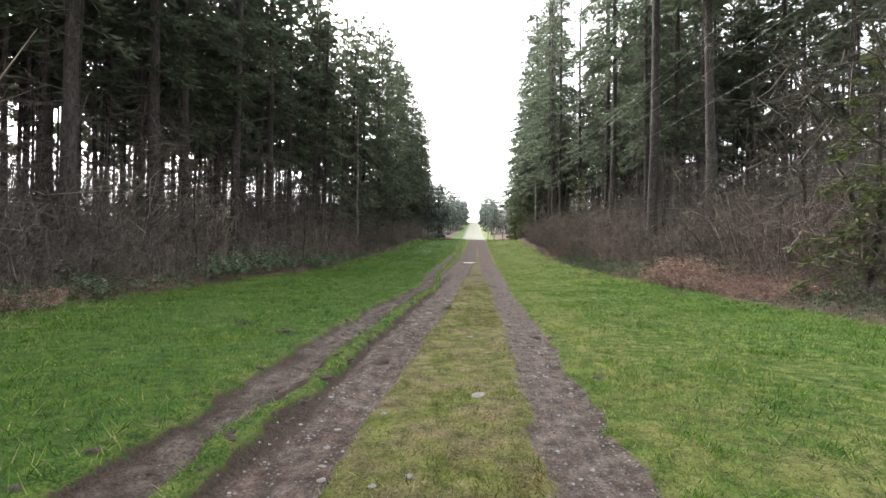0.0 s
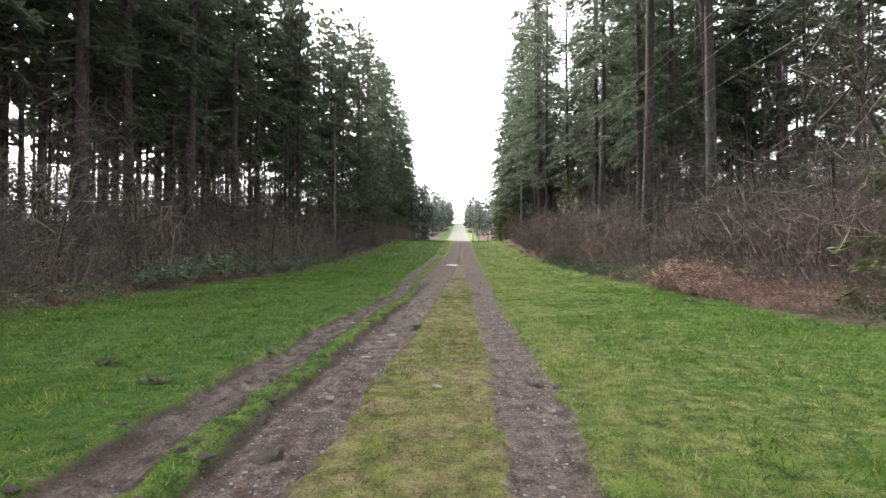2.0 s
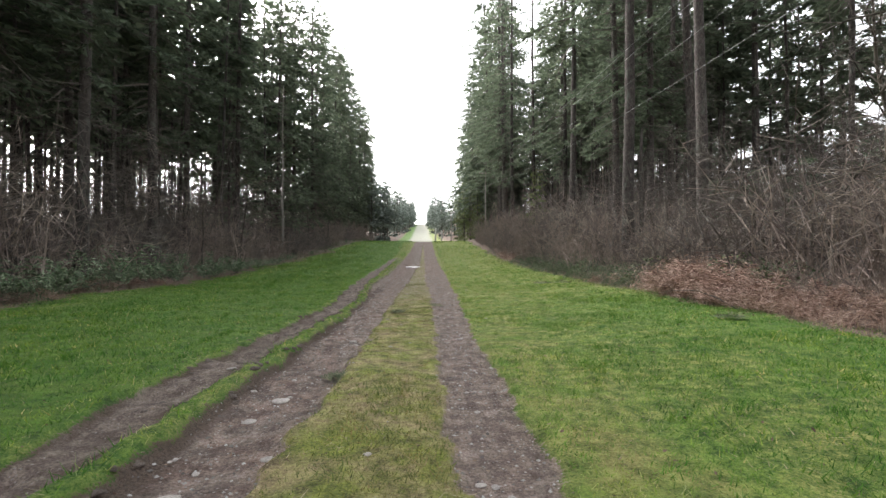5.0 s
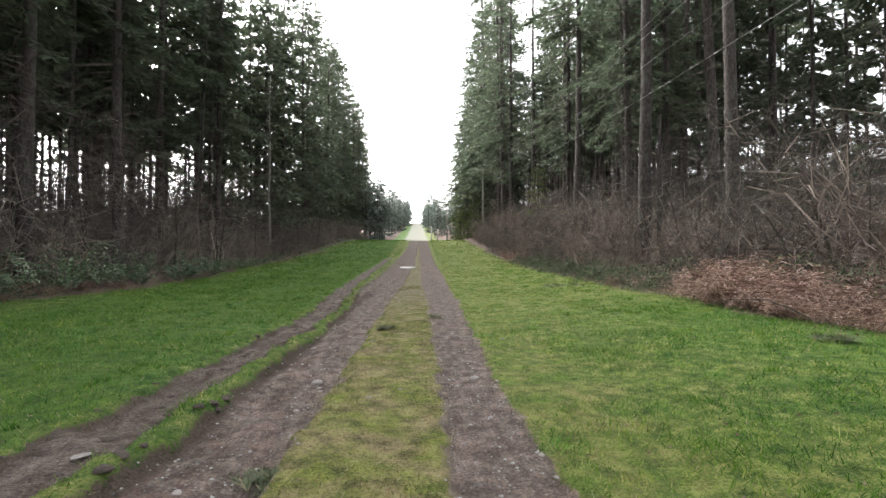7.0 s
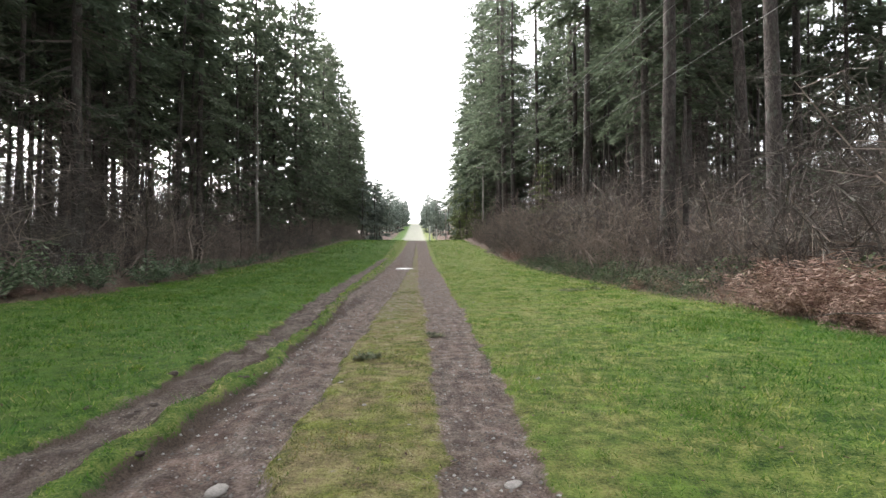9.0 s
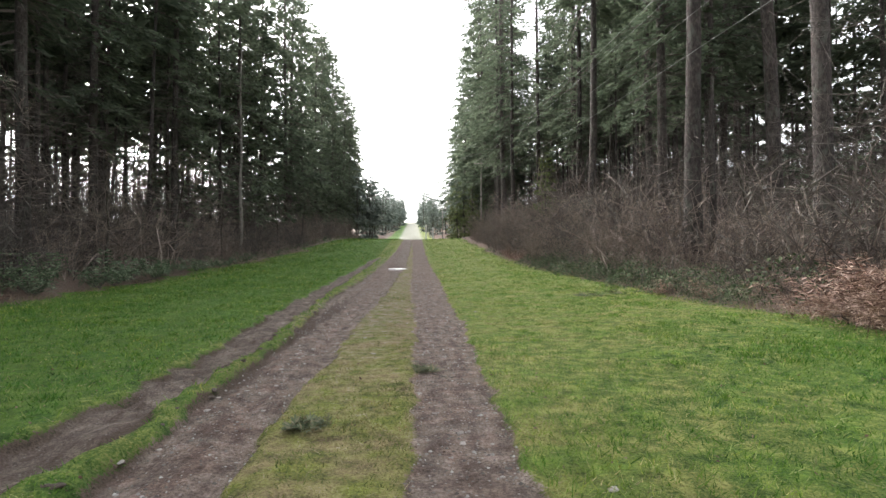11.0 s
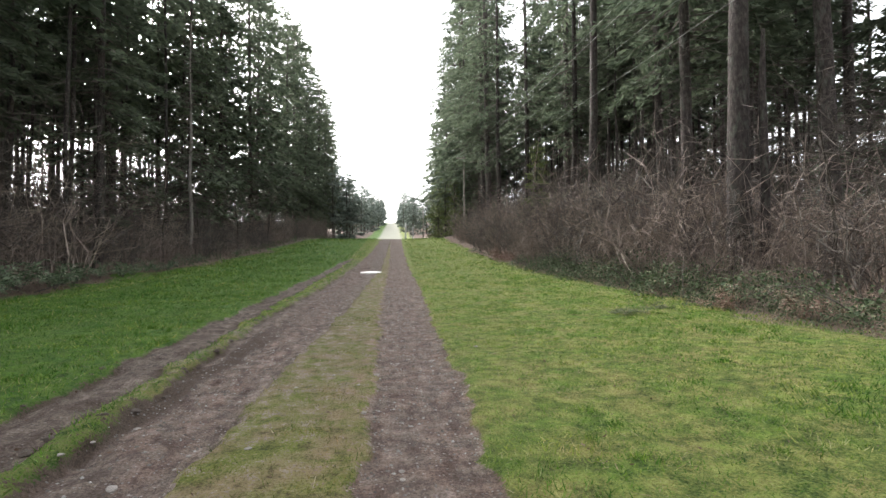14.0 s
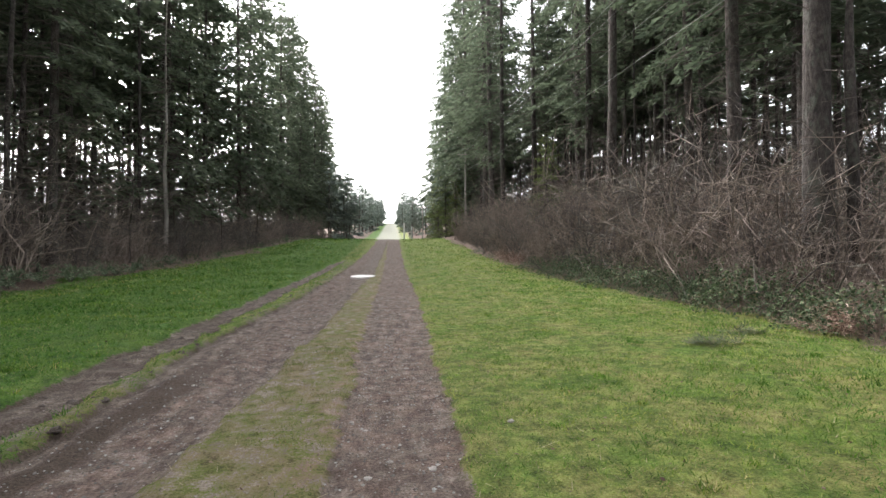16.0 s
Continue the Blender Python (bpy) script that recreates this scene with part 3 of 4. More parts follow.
def far_wood(label, protos, spots, rng):
    """Trees that stand too far off to be counted: one thing of one mesh for each of the parts."""
    wood = tagged(new("far_wood"), label, "wood", kind="stuff")
    sets = {}
    for x, y, s in spots:
        tree = protos[rng.integers(len(protos))]
        m = np.array(pose(x, y, float(land(x, y)) - 0.1, 0, 0, rng.uniform(0, 360)) @ Matrix.Diagonal((s, s, s * rng.uniform(0.9, 1.15), 1)))
        for o in tree.children:
            if o.name.startswith("branchwork"):
                continue
            v = np.empty(len(o.data.vertices) * 3)
            o.data.vertices.foreach_get("co", v)
            f = np.empty(len(o.data.loops), int)
            o.data.loops.foreach_get("vertex_index", f)
            k = len(f) // len(o.data.polygons)
            sets.setdefault((o.name.split(".")[0], o.data.materials[0]), []).append((v.reshape(-1, 3) @ m[:3, :3].T + m[:3, 3], f.reshape(-1, k)))
    for (name, material), pieces in sets.items():
        tagged(part(name, quick_mesh(name, *joined(pieces)), material, wood), kind="stuff")


# far trees along the track, paled by haze painted into the needles
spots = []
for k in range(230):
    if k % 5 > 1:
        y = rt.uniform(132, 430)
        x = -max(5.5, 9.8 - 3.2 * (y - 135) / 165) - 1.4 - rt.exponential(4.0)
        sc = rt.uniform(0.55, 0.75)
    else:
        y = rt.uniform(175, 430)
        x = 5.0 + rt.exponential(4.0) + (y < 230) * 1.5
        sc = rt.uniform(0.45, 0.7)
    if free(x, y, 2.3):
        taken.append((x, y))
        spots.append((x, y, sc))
far_wood("grey-green conifers far down the track, paled by painted haze", FAR, spots, rt)
spots = []
for k in range(400):
    y, x = rt.uniform(8, 112), -rt.uniform(42, 60)
    if free(x, y, 3.6):
        taken.append((x, y))
        spots.append((x, y, rt.uniform(0.75, 1.0)))
far_wood("dark firs deep in the wood behind the nearer trunks", DEEP, spots[:50], rt)
spots = []
for k in range(300):
    y = rt.uniform(50, 128)
    x = rt.uniform(28, 48) if y < 100 else rt.uniform(22, 44)
    if free(x, y, 4.2):
        taken.append((x, y))
        spots.append((x, y, rt.uniform(0.75, 1.0)))
far_wood("dark low-boughed firs filling the back of the wood", LOW, spots[:62], rt)
# thin trunks between the larger ones
slim = []
for side, count in ((-1, 420), (1, 220)):
    for _ in range(count):
        y = rt.uniform(12, 84) if side < 0 else rt.uniform(52, 84)
        x = side * (rt.uniform(16.5, 46) if side < 0 else rt.uniform(18, 36))
        if not free(x, y, 2.0):
            continue
        if abs(x) < 23:
            plant(LEAN[rt.integers(3)], x, y, rt.uniform(0.75, 1.05), rt)
        else:
            taken.append((x, y))
            slim.append((x, y, rt.uniform(0.75, 1.05)))
far_wood("thin straight trunks crowded deep in the wood", LEAN, slim, rt)
for k in range(26):
    y = rt.uniform(12, 80)
    x = rt.uniform(20, 38)
    if free(x, y, 1.6):
        plant(YOUNG[k % 2], x, y, rt.uniform(0.35, 0.6), rt)
for k in range(30):
    x, y = rt.uniform(-46, -33), rt.uniform(12, 82)
    if free(x, y, 1.6):
        plant(YOUNG[k % 2], x, y, rt.uniform(0.42, 0.62), rt)
for x, y, s in ((19.0, 24.0, 0.5), (21.0, 27.5, 0.55), (23.0, 31.0, 0.6), (25.0, 33.0, 0.6), (18.0, 20.5, 0.5), (26.0, 29.5, 0.65), (22.5, 24.0, 0.6), (21.0, 36.5, 0.5), (22.0, 42.5, 0.5), (19.5, 31.0, 0.5), (24.0, 45.0, 0.6)):
    plant(YOUNG[0], x, y, s, rt)
for x, y, s in ((11.4, 14.8, 0.47), (13.6, 15.8, 0.42), (10.6, 112, 0.75), (10.2, 122, 0.9), (10.8, 133, 0.8), (13.5, 63, 0.6), (11.0, 100, 0.6)):
    plant(CEDAR, x, y, s, rt)
for ob in (*FULL, *HIGH, *GREAT, *BACK, *LEAN, *FAR, *YOUNG, *DEEP, *LOW, CEDAR):
    for o in (*ob.children_recursive, ob):
        bpy.data.objects.remove(o)


# ---- thickets ----
def thicket(rng, tall, wide, stems, twigs, slim=1.0):
    """A bare bush: stems that arch over in all directions, with side twigs."""
    K = 5
    u = np.linspace(0, 1, K)
    a = rng.random(stems) * 2 * np.pi
    b = np.stack([np.cos(a), np.sin(a)], -1) * (rng.random(stems) ** 0.5 * wide * 0.42)[:, None]
    a2 = a + rng.normal(0, 0.9, stems)
    lean = np.stack([np.cos(a2), np.sin(a2)], -1) * (rng.random(stems) ** 1.3 * wide * 0.75)[:, None]
    h = tall * rng.uniform(0.35, 1.1, stems) * (1.1 - 0.35 * np.linalg.norm(lean, axis=1) / wide)
    P = np.zeros((stems, K, 3))
    P[..., :2] = b[:, None] + lean[:, None] * (u ** 1.4)[None, :, None]
    P[..., 2] = h[:, None] * (u * 1.25 - rng.uniform(0.1, 0.75, stems)[:, None] * u ** 3) - 0.1
    P[:, 1:] += rng.normal(0, 0.05 * tall, (stems, K - 1, 3))
    pieces = [tubes(P, slim * rng.uniform(0.008, 0.024, stems)[:, None] * (1.1 - 0.85 * u), 3)]
    i, s = rng.integers(stems, size=twigs), rng.uniform(0.2, 1.0, twigs) * (K - 1)
    k = np.clip(s.astype(int), 0, K - 2)
    q = P[i, k] + (P[i, k + 1] - P[i, k]) * (s - k)[:, None]
    d = unit(rng.normal(0, 1, (twigs, 3)) + np.array([0, 0, 0.15])) * rng.uniform(0.25, 1.0, twigs)[:, None] * (tall / 2.6)
    pieces.append(tubes(np.stack([q, q + d], 1), slim * np.array([[0.0095, 0.004]]) * rng.uniform(0.7, 1.4, twigs)[:, None], 3))
    for v, _ in pieces:
        v[:, 2] = np.maximum(v[:, 2], -0.12)
    return pieces


def bush(data, label, material):
    ob = thing("bare_bush", label, "bush", "bare bushes along the wood")
    for name, piece in zip(("stemwork", "twigwork"), data):
        tagged(part(name, quick_mesh(name, *piece), material, ob), kind="stuff")
    return ob


def strewn(name, protos, spots, rng, lo, hi, material, label, category):
    """Many plants that nobody could count, in one mesh."""
    pieces = []
    for x, y, s in spots:
        v, f = joined(protos[rng.integers(len(protos))])
        sc, a = s * rng.uniform(lo, hi), rng.uniform(0, 6.28)
        c, d = math.cos(a), math.sin(a)
        pieces.append((np.stack([x + sc * (c * v[:, 0] - d * v[:, 1]), y + sc * (d * v[:, 0] + c * v[:, 1]), float(land(x, y)) + sc * v[:, 2]], -1), f))
    tagged(part(name, quick_mesh(name, *joined(pieces)), material), label, category, kind="stuff")


def scatter(protos, spots, rng, lo, hi, sink=0.06):
    for x, y, *s in spots:
        sc = (s[0] if s else 1.0) * rng.uniform(lo, hi)
        ob = protos[rng.integers(len(protos))]
        copy_thing(ob, pose(x, y, float(height(x, y)) - sink, 0, 0, rng.uniform(0, 360)) @ Matrix.Diagonal((sc, sc, sc * rng.uniform(0.85, 1.15), 1)))


def drop(protos):
    for ob in protos:
        for o in (*ob.children_recursive, ob):
            bpy.data.objects.remove(o)


rb = np.random.default_rng(23)
BUSH = [bush(thicket(rb, 2.9, 3.1, 44, 225), "tangled leafless brown bush at the wood's edge", TWIG) for _ in range(4)]
GREYBUSH = [bush(thicket(rb, 2.8, 2.9, 30, 240), "leafless grey-brown bush with lichened twigs", LICHEN) for _ in range(3)]
WHIPS = [thicket(rb, 2.9, 2.8, 15, 95, 0.36) for _ in range(4)]
spots, inner = [], []
for y in np.arange(7, 92, 1.5):
    e = float(right_edge(y))
    grow = 0.62 + 0.95 * float(step(30, 46, y)) * rb.uniform(0.75, 1.15) - 0.4 * float(step(64, 92, y))
    spots.append((e + rb.uniform(1.6, 2.4), y + rb.uniform(-0.6, 0.6), grow * 0.75))
    if y > 28:
        spots.append((e + rb.uniform(3.2, 4.6), y + rb.uniform(-0.8, 0.8), grow * 1.15))
    inner.append((e + rb.uniform(4.0, 8.0), y + rb.uniform(-0.8, 0.8), grow * 1.25))
    if y < 75:
        inner.append((e + rb.uniform(8, 14), y + rb.uniform(-0.8, 0.8), 2.0))
    if y < 33:
        spots.append((e + rb.uniform(2.8, 5.0), y + rb.uniform(-0.7, 0.7), 1.35))
        for lo, hi, sc in ((3.5, 7.0, 1.9), (6.5, 10.0, 2.4), (9.0, 14.0, 2.6), (12.0, 18.0, 3.0)):
            inner.append((e + rb.uniform(lo, hi), y + rb.uniform(-0.7, 0.7), sc))
    elif 38 < y < 62:
        spots.append((e + rb.uniform(4.2, 6.0), y + rb.uniform(-0.7, 0.7), 1.75))
scatter(BUSH + BUSH + GREYBUSH, spots, rb, 0.65, 1.3)
spots = []
for y in np.arange(8, 118, 1.8):
    e = float(left_edge(y))
    spots.append((e - rb.uniform(1.8, 2.8) - 1.9 * (23 < y < 48), y + rb.uniform(-0.7, 0.7), 0.75))
    spots.append((e - rb.uniform(3.2, 5.2), y + rb.uniform(-0.7, 0.7), 1.35))
    if y < 95:
        inner.append((e - rb.uniform(4.5, 8), y + rb.uniform(-0.8, 0.8), 2.0))
        inner.append((e - rb.uniform(7, 14), y + rb.uniform(-0.8, 0.8), 2.8))
        inner.append((e - rb.uniform(20, 28), y + rb.uniform(-0.8, 0.8), 3.0))
        if y < 75:
            inner.append((e - rb.uniform(12, 20), y + rb.uniform(-0.8, 0.8), 3.0))
scatter(BUSH + GREYBUSH, spots, rb, 0.6, 1.3)
strewn("undergrowth", WHIPS, inner, rb, 0.8, 1.2, DEADWOOD, "thin leafless undergrowth below the firs", "undergrowth")
# dead lower branches of the crowded firs, deep in the wood
for x0, x1, y0, y1, top, n, k in ((-50, -36, 8, 118, 10.0, 12000, 1.0), (34, 46, 36, 108, 10.0, 9000, 1.0), (22, 34, 20, 48, 8.0, 5200, 0.8), (-34, -22, 10, 90, 6.5, 4500, 0.9), (20, 33, 50, 84, 7.0, 3200, 0.9), (19, 46, 104, 122, 14.0, 3600, 1.8), (-50, -22, 108, 124, 14.0, 2600, 1.8), (-21, -14.5, 12, 92, 8.5, 5200, 0.55), (13.5, 20, 35, 82, 7.5, 2600, 0.5)):
    q = np.stack([rb.uniform(x0, x1, n), rb.uniform(y0, y1, n), np.zeros(n)], -1)
    q[:, 2] = land(q[:, 0], q[:, 1]) + 0.1 + top * rb.random(n) ** 1.1
    d = unit(rb.normal(0, 1, (n, 3)) * np.array([1, 1, 0.55])) * (k * rb.uniform(1.2, 3.6, n))[:, None]
    r = k * rb.uniform(0.016, 0.042, n)[:, None] * np.array([[1.0, 0.45]])
    tagged(part("dead_boughs", quick_mesh("dead_boughs", *tubes(np.stack([q, q + d], 1), r, 3)), DEADWOOD), "crowded dead grey boughs low on the inner firs", "boughs", kind="stuff")
drop(BUSH + GREYBUSH)


# ---- leafless trees at the wood's edge ----
def bare_tree(rng, tall, lean, label, material, thick=0.17, spread=0.42):
    """A leafless broadleaf: bent trunk, forking limbs, branches and twigs."""
    tree = thing("bare_tree", label, "tree", "leafless trees")
    K = 6
    u = np.linspace(0, 1, K)
    base = np.stack([lean * u ** 1.5 + rng.normal(0, 0.05, K) * tall * 0.2 * u, rng.normal(0, 0.05, K) * tall * 0.2 * u, tall * 0.8 * u - 0.15 * (u == 0)], -1)
    v, f = tubes(base[None], (thick * 0.5 * (1.1 - 0.8 * u))[None], 8)
    part("trunk", quick_mesh("trunk", v, f, True), MOSSWOOD, tree)

    def shoots(P, n, lo, ln, r0, up):
        N, k, _ = P.shape
        i = rng.integers(N, size=n)
        s = rng.uniform(lo, 1.0, n) * (k - 1)
        j = np.clip(s.astype(int), 0, k - 2)
        q = P[i, j] + (P[i, j + 1] - P[i, j]) * (s - j)[:, None]
        d = unit(rng.normal(0, 1, (n, 3)) * np.array([1, 1, 0.5]) + np.array([lean * 0.12, 0, up])) * (ln * rng.uniform(0.5, 1.1, n))[:, None]
        w = np.linspace(0, 1, 4)
        C = q[:, None] + d[:, None] * w[None, :, None]
        C[:, 1:] += rng.normal(0, 0.09, (n, 3, 3)) * ln
        C[..., 2] += ln * 0.25 * (w ** 2) * rng.normal(0.1, 0.6, n)[:, None]
        return C, (r0 * rng.uniform(0.7, 1.2, n))[:, None] * (1.05 - 0.8 * w)

    L1, R1 = shoots(base[None], 13, 0.25, tall * spread, thick * 0.15, 0.3)
    L2, R2 = shoots(L1, 90, 0.2, tall * spread * 0.5, thick * 0.07, 0.1)
    L3, R3 = shoots(L2, 420, 0.15, tall * spread * 0.22, thick * 0.03, 0.1)
    for i in range(13):
        part("limb", quick_mesh("limb", *tubes(L1[i:i + 1], R1[i:i + 1], 5), True), MOSSWOOD, tree)
    tagged(part("twigwork", quick_mesh("twigwork", *joined([tubes(L2, R2, 3), tubes(L3[:, ::3], R3[:, ::3], 3)])), material, tree), kind="stuff")
    return tree


rl = np.random.default_rng(31)
BARE = [bare_tree(rl, 8.5, -2.2, "leafless tree with crooked lichen-grey branches", LICHEN) for _ in range(2)]
SAPLING = [bare_tree(rl, 6.0, 0.6, "small leafless tree with thin grey-brown twigs", TWIG, 0.11, 0.36) for _ in range(2)]
for k, x, y, s, turn in ((0, 12.0, 13.0, 1.0, 10), (1, 12.8, 16.5, 1.1, -20), (0, 13.5, 20.5, 1.05, 40), (1, 12.5, 24.0, 0.8, -60), (1, 16.0, 18.0, 1.1, 15), (1, 13.5, 34.0, 0.6, 30)):
    copy_thing(BARE[k], pose(x, y, float(land(x, y)), 0, 0, turn) @ Matrix.Diagonal((s, s, s, 1)))
for i, (x, y, s) in enumerate(((-13.5, 16.5, 0.9), (-14.2, 20.0, 1.1), (-15.0, 25.5, 1.2), (-15.4, 34.5, 1.1), (-15.2, 42.5, 1.2), (-15.0, 49.0, 1.3), (-14.6, 56.0, 1.2), (-15.2, 64.0, 1.3), (-14.3, 71.0, 1.2), (-13.8, 80.0, 1.1), (13.2, 48.0, 0.9), (12.8, 55.0, 0.8), (-16.5, 28.0, 1.5), (-17.0, 40.0, 1.5))):
    copy_thing(SAPLING[i % 2], pose(x, y, float(land(x, y)), 0, 0, 77 * i) @ Matrix.Diagonal((s, s, s, 1)))
drop(BARE + SAPLING)

# a dead fir with bare side branches, and a broken stub
snag = thing("dead_fir", "dead grey fir with bare side branches", "tree")
K = 7
line = np.stack([rl.normal(0, 0.05, K), rl.normal(0, 0.05, K), np.linspace(-0.2, 18.5, K)], -1)
part("trunk", quick_mesh("trunk", *tubes(line[None], np.linspace(0.17, 0.03, K)[None], 8), True), GREYWOOD, snag)
nz, na, nl = rl.uniform(3, 18, 110), rl.random(110) * 6.28, rl.uniform(0.8, 3.0, 110)
nl = nl * (1.1 - nz / 20)
A = np.stack([np.zeros(110), np.zeros(110), nz], -1)
D = np.stack([np.cos(na), np.sin(na), rl.uniform(-0.3, 0.25, 110)], -1) * nl[:, None]
B = A + D * 0.55
C = A + D + np.array([0, 0, -0.25]) * nl[:, None] * 0.4
q = A + D * rl.uniform(0.3, 1, 110)[:, None]
q2 = q + rl.normal(0, 0.25, (110, 3)) - np.array([0, 0, 0.15])
tagged(part("branchwork", quick_mesh("branchwork", *joined([tubes(np.stack([A, B, C], 1), np.tile([[0.03, 0.02, 0.008]], (110, 1)), 3), tubes(np.stack([q, q2], 1), np.tile([[0.012, 0.005]], (110, 1)), 3)])), LICHEN, snag), kind="stuff")
snag.matrix_world = pose(-15.0, 61.5, float(land(-15, 61.5)))
stub_line = np.array([[0, 0, -0.2], [0.05, 0, 3.0], [0.02, 0.05, 6.2], [0.1, 0.05, 8.6]])
stub = part("broken_trunk", quick_mesh("broken_trunk", *tubes(stub_line[None], np.array([[0.17, 0.15, 0.13, 0.06]]), 9), True), BARK)
tagged(stub, "broken grey-brown tree stub without branches", "dead tree").location = (14.04, 37.4, float(land(14.04, 37.4)))


# ---- ferns, bracken and brambles ----
def fronds(rng, n, length, arch, scatter_r, pin, width, slim=0.32):
    """Arching fronds with pairs of slim leaflets, and their stalks."""
    u = np.linspace(0, 1, 5)
    a = rng.random(n) * 2 * np.pi
    ln = length * rng.uniform(0.6, 1.15, n)
    up = arch * rng.uniform(0.5, 1.3, n)
    b = rng.normal(0, 1, (n, 2)) * scatter_r
    P = np.zeros((n, 5, 3))
    P[..., 0] = b[:, :1] + (np.cos(a) * ln)[:, None] * u
    P[..., 1] = b[:, 1:] + (np.sin(a) * ln)[:, None] * u
    P[..., 2] = ln[:, None] * (up[:, None] * u - up[:, None] * 0.85 * u ** 2) + 0.02
    P[:, 1:] += rng.normal(0, 0.03, (n, 4, 3)) * length
    stalk = tubes(P, np.full((n, 1), 0.006) * (1.1 - u), 3)
    s = np.linspace(0.12, 0.98, pin)
    k = np.clip((s * 4).astype(int), 0, 3)
    fr = (s * 4 - k)[None, :, None]
    Q = P[:, k] * (1 - fr) + P[:, k + 1] * fr
    T = unit(P[:, k + 1] - P[:, k])
    S = unit(np.cross(T, np.array([0, 0, 1.0])))
    w = (width * np.sin(np.pi * (0.12 + 0.86 * s)) ** 0.8)[None, :] * np.ones((n, 1))
    co = []
    for sg in (-1, 1):
        d = unit(S * sg + T * 0.35 + rng.normal(0, 0.16, Q.shape) + np.array([0, 0, -0.15]))
        co.append(fans(Q.reshape(-1, 3), d.reshape(-1, 3), T.reshape(-1, 3), w.ravel() * ln.repeat(pin), np.full(n * pin, slim * length / pin), (0.0,)))
    leaves = joined(co)
    return stalk, leaves


def frond_plant(name, rng, n, length, arch, scatter_r, pin, width, material, stalkmat, label, category, group):
    stalk, leaves = fronds(rng, n, length, arch, scatter_r, pin, width, 0.5 if material is FERN_GREEN else 0.26)
    ob = thing(name, label, category, group)
    tagged(part("foliage", quick_mesh("foliage", *leaves), material, ob), kind="stuff")
    tagged(part("stalkwork", quick_mesh("stalkwork", *stalk), stalkmat, ob), kind="stuff")
    return ob


rf = np.random.default_rng(41)
FERN = [frond_plant("sword_fern", rf, 15, 1.15, 2.4, 0.05, 15, 0.17, FERN_GREEN, DEADWOOD, "dark green sword fern at the foot of the bushes", "fern", "ferns along the meadow") for _ in range(3)]
spots = [(-10.9, 13.6, 1.1), (-11.6, 17.0, 0.7)]
for y in np.arange(22, 54, 1.15):
    spots.append((float(left_edge(y)) - rf.uniform(0.4, 1.7), y + rf.uniform(-0.4, 0.4), 1.4 if y < 46 else 0.9))
scatter(FERN, spots, rf, 0.75, 1.15, 0.03)
scatter(FERN, [(float(right_edge(y)) + rf.uniform(0.8, 1.5), y, 0.6) for y in (42, 49, 62)] + [(float(left_edge(y)) - 0.9, y, 0.7) for y in (58, 66, 77, 88)], rf, 0.8, 1.1, 0.03)
drop(FERN)
DEADFERN = [frond_plant("dead_bracken", rf, 40, 1.15, 2.8, 0.4, 15, 0.23, BRACKEN, BRACKEN, "collapsed heap of red-brown dead bracken", "bracken", "dead bracken on the verge") for _ in range(3)]
spots = []
for y in np.arange(15.5, 26.3, 0.75):
    spots += [(8.6 + 0.035 * (y - 15) + rf.uniform(0.1, 0.7), y + rf.uniform(-0.3, 0.3), 0.45 + 0.4 * float(step(19, 23, y))), (9.7 + rf.uniform(0, 1.0), y + rf.uniform(-0.3, 0.3), 0.6 + 0.5 * float(step(19, 23, y)))]
spots += [(11.2, 26.4, 0.9), (12.2, 28.8, 0.8), (9.6, 33.5, 0.5), (9.9, 31, 0.5), (9.6, 57.5, 0.8), (9.5, 59.0, 0.8), (9.5, 60.5, 0.7)]
scatter(DEADFERN, spots, rf, 0.8, 1.15, 0.05)
spots = [(float(left_edge(y)) - rf.uniform(0.1, 1.3), y, 0.42) for y in np.arange(10, 34, 1.1)]
scatter(DEADFERN, spots, rf, 0.7, 1.1, 0.05)
drop(DEADFERN)


def bramble(rng, n, wide, tall, label):
    """A low leafy mound: stems with many small folded leaves."""
    ob = thing("bramble", label, "shrub", "leafy brambles at the meadow's edge")
    a, r = rng.random(n) * 2 * np.pi, rng.random(n) ** 0.5
    z = tall * (1 - r ** 2.2) * rng.uniform(0.35, 1.05, n) + 0.03
    P = np.stack([np.cos(a) * r * wide * 0.5, np.sin(a) * r * wide * 0.5, z], -1)
    D = unit(np.stack([np.cos(a), np.sin(a), np.zeros(n)], -1) * 0.6 + rng.normal(0, 0.6, (n, 3)) + np.array([0, 0, 0.1]))
    S = unit(np.cross(D, rng.normal(0, 0.4, (n, 3)) + np.array([0, 0, 1.0])))
    L = rng.uniform(0.05, 0.11, n)[:, None]
    co = np.stack([P, P + D * L * 0.5 + S * L * 0.36, P + D * L, P + D * L * 0.5 - S * L * 0.36], 1).reshape(-1, 3)
    co[2::4, 2] -= 0.02
    tagged(part("foliage", quick_mesh("foliage", co, np.arange(len(co)).reshape(-1, 4)), IVY_GREEN, ob), kind="stuff")
    i = rng.integers(n, size=40)
    st = np.zeros((40, 3, 3))
    st[:, 2] = P[i]
    st[:, 0, :2] = P[i, :2] * 0.4
    st[:, 1] = (st[:, 0] + st[:, 2]) * 0.5 + rng.normal(0, 0.1, (40, 3)) + np.array([0, 0, 0.12])
    tagged(part("stemwork", quick_mesh("stemwork", *tubes(st, np.tile([[0.006, 0.005, 0.003]], (40, 1)), 3)), TWIG, ob), kind="stuff")
    return ob


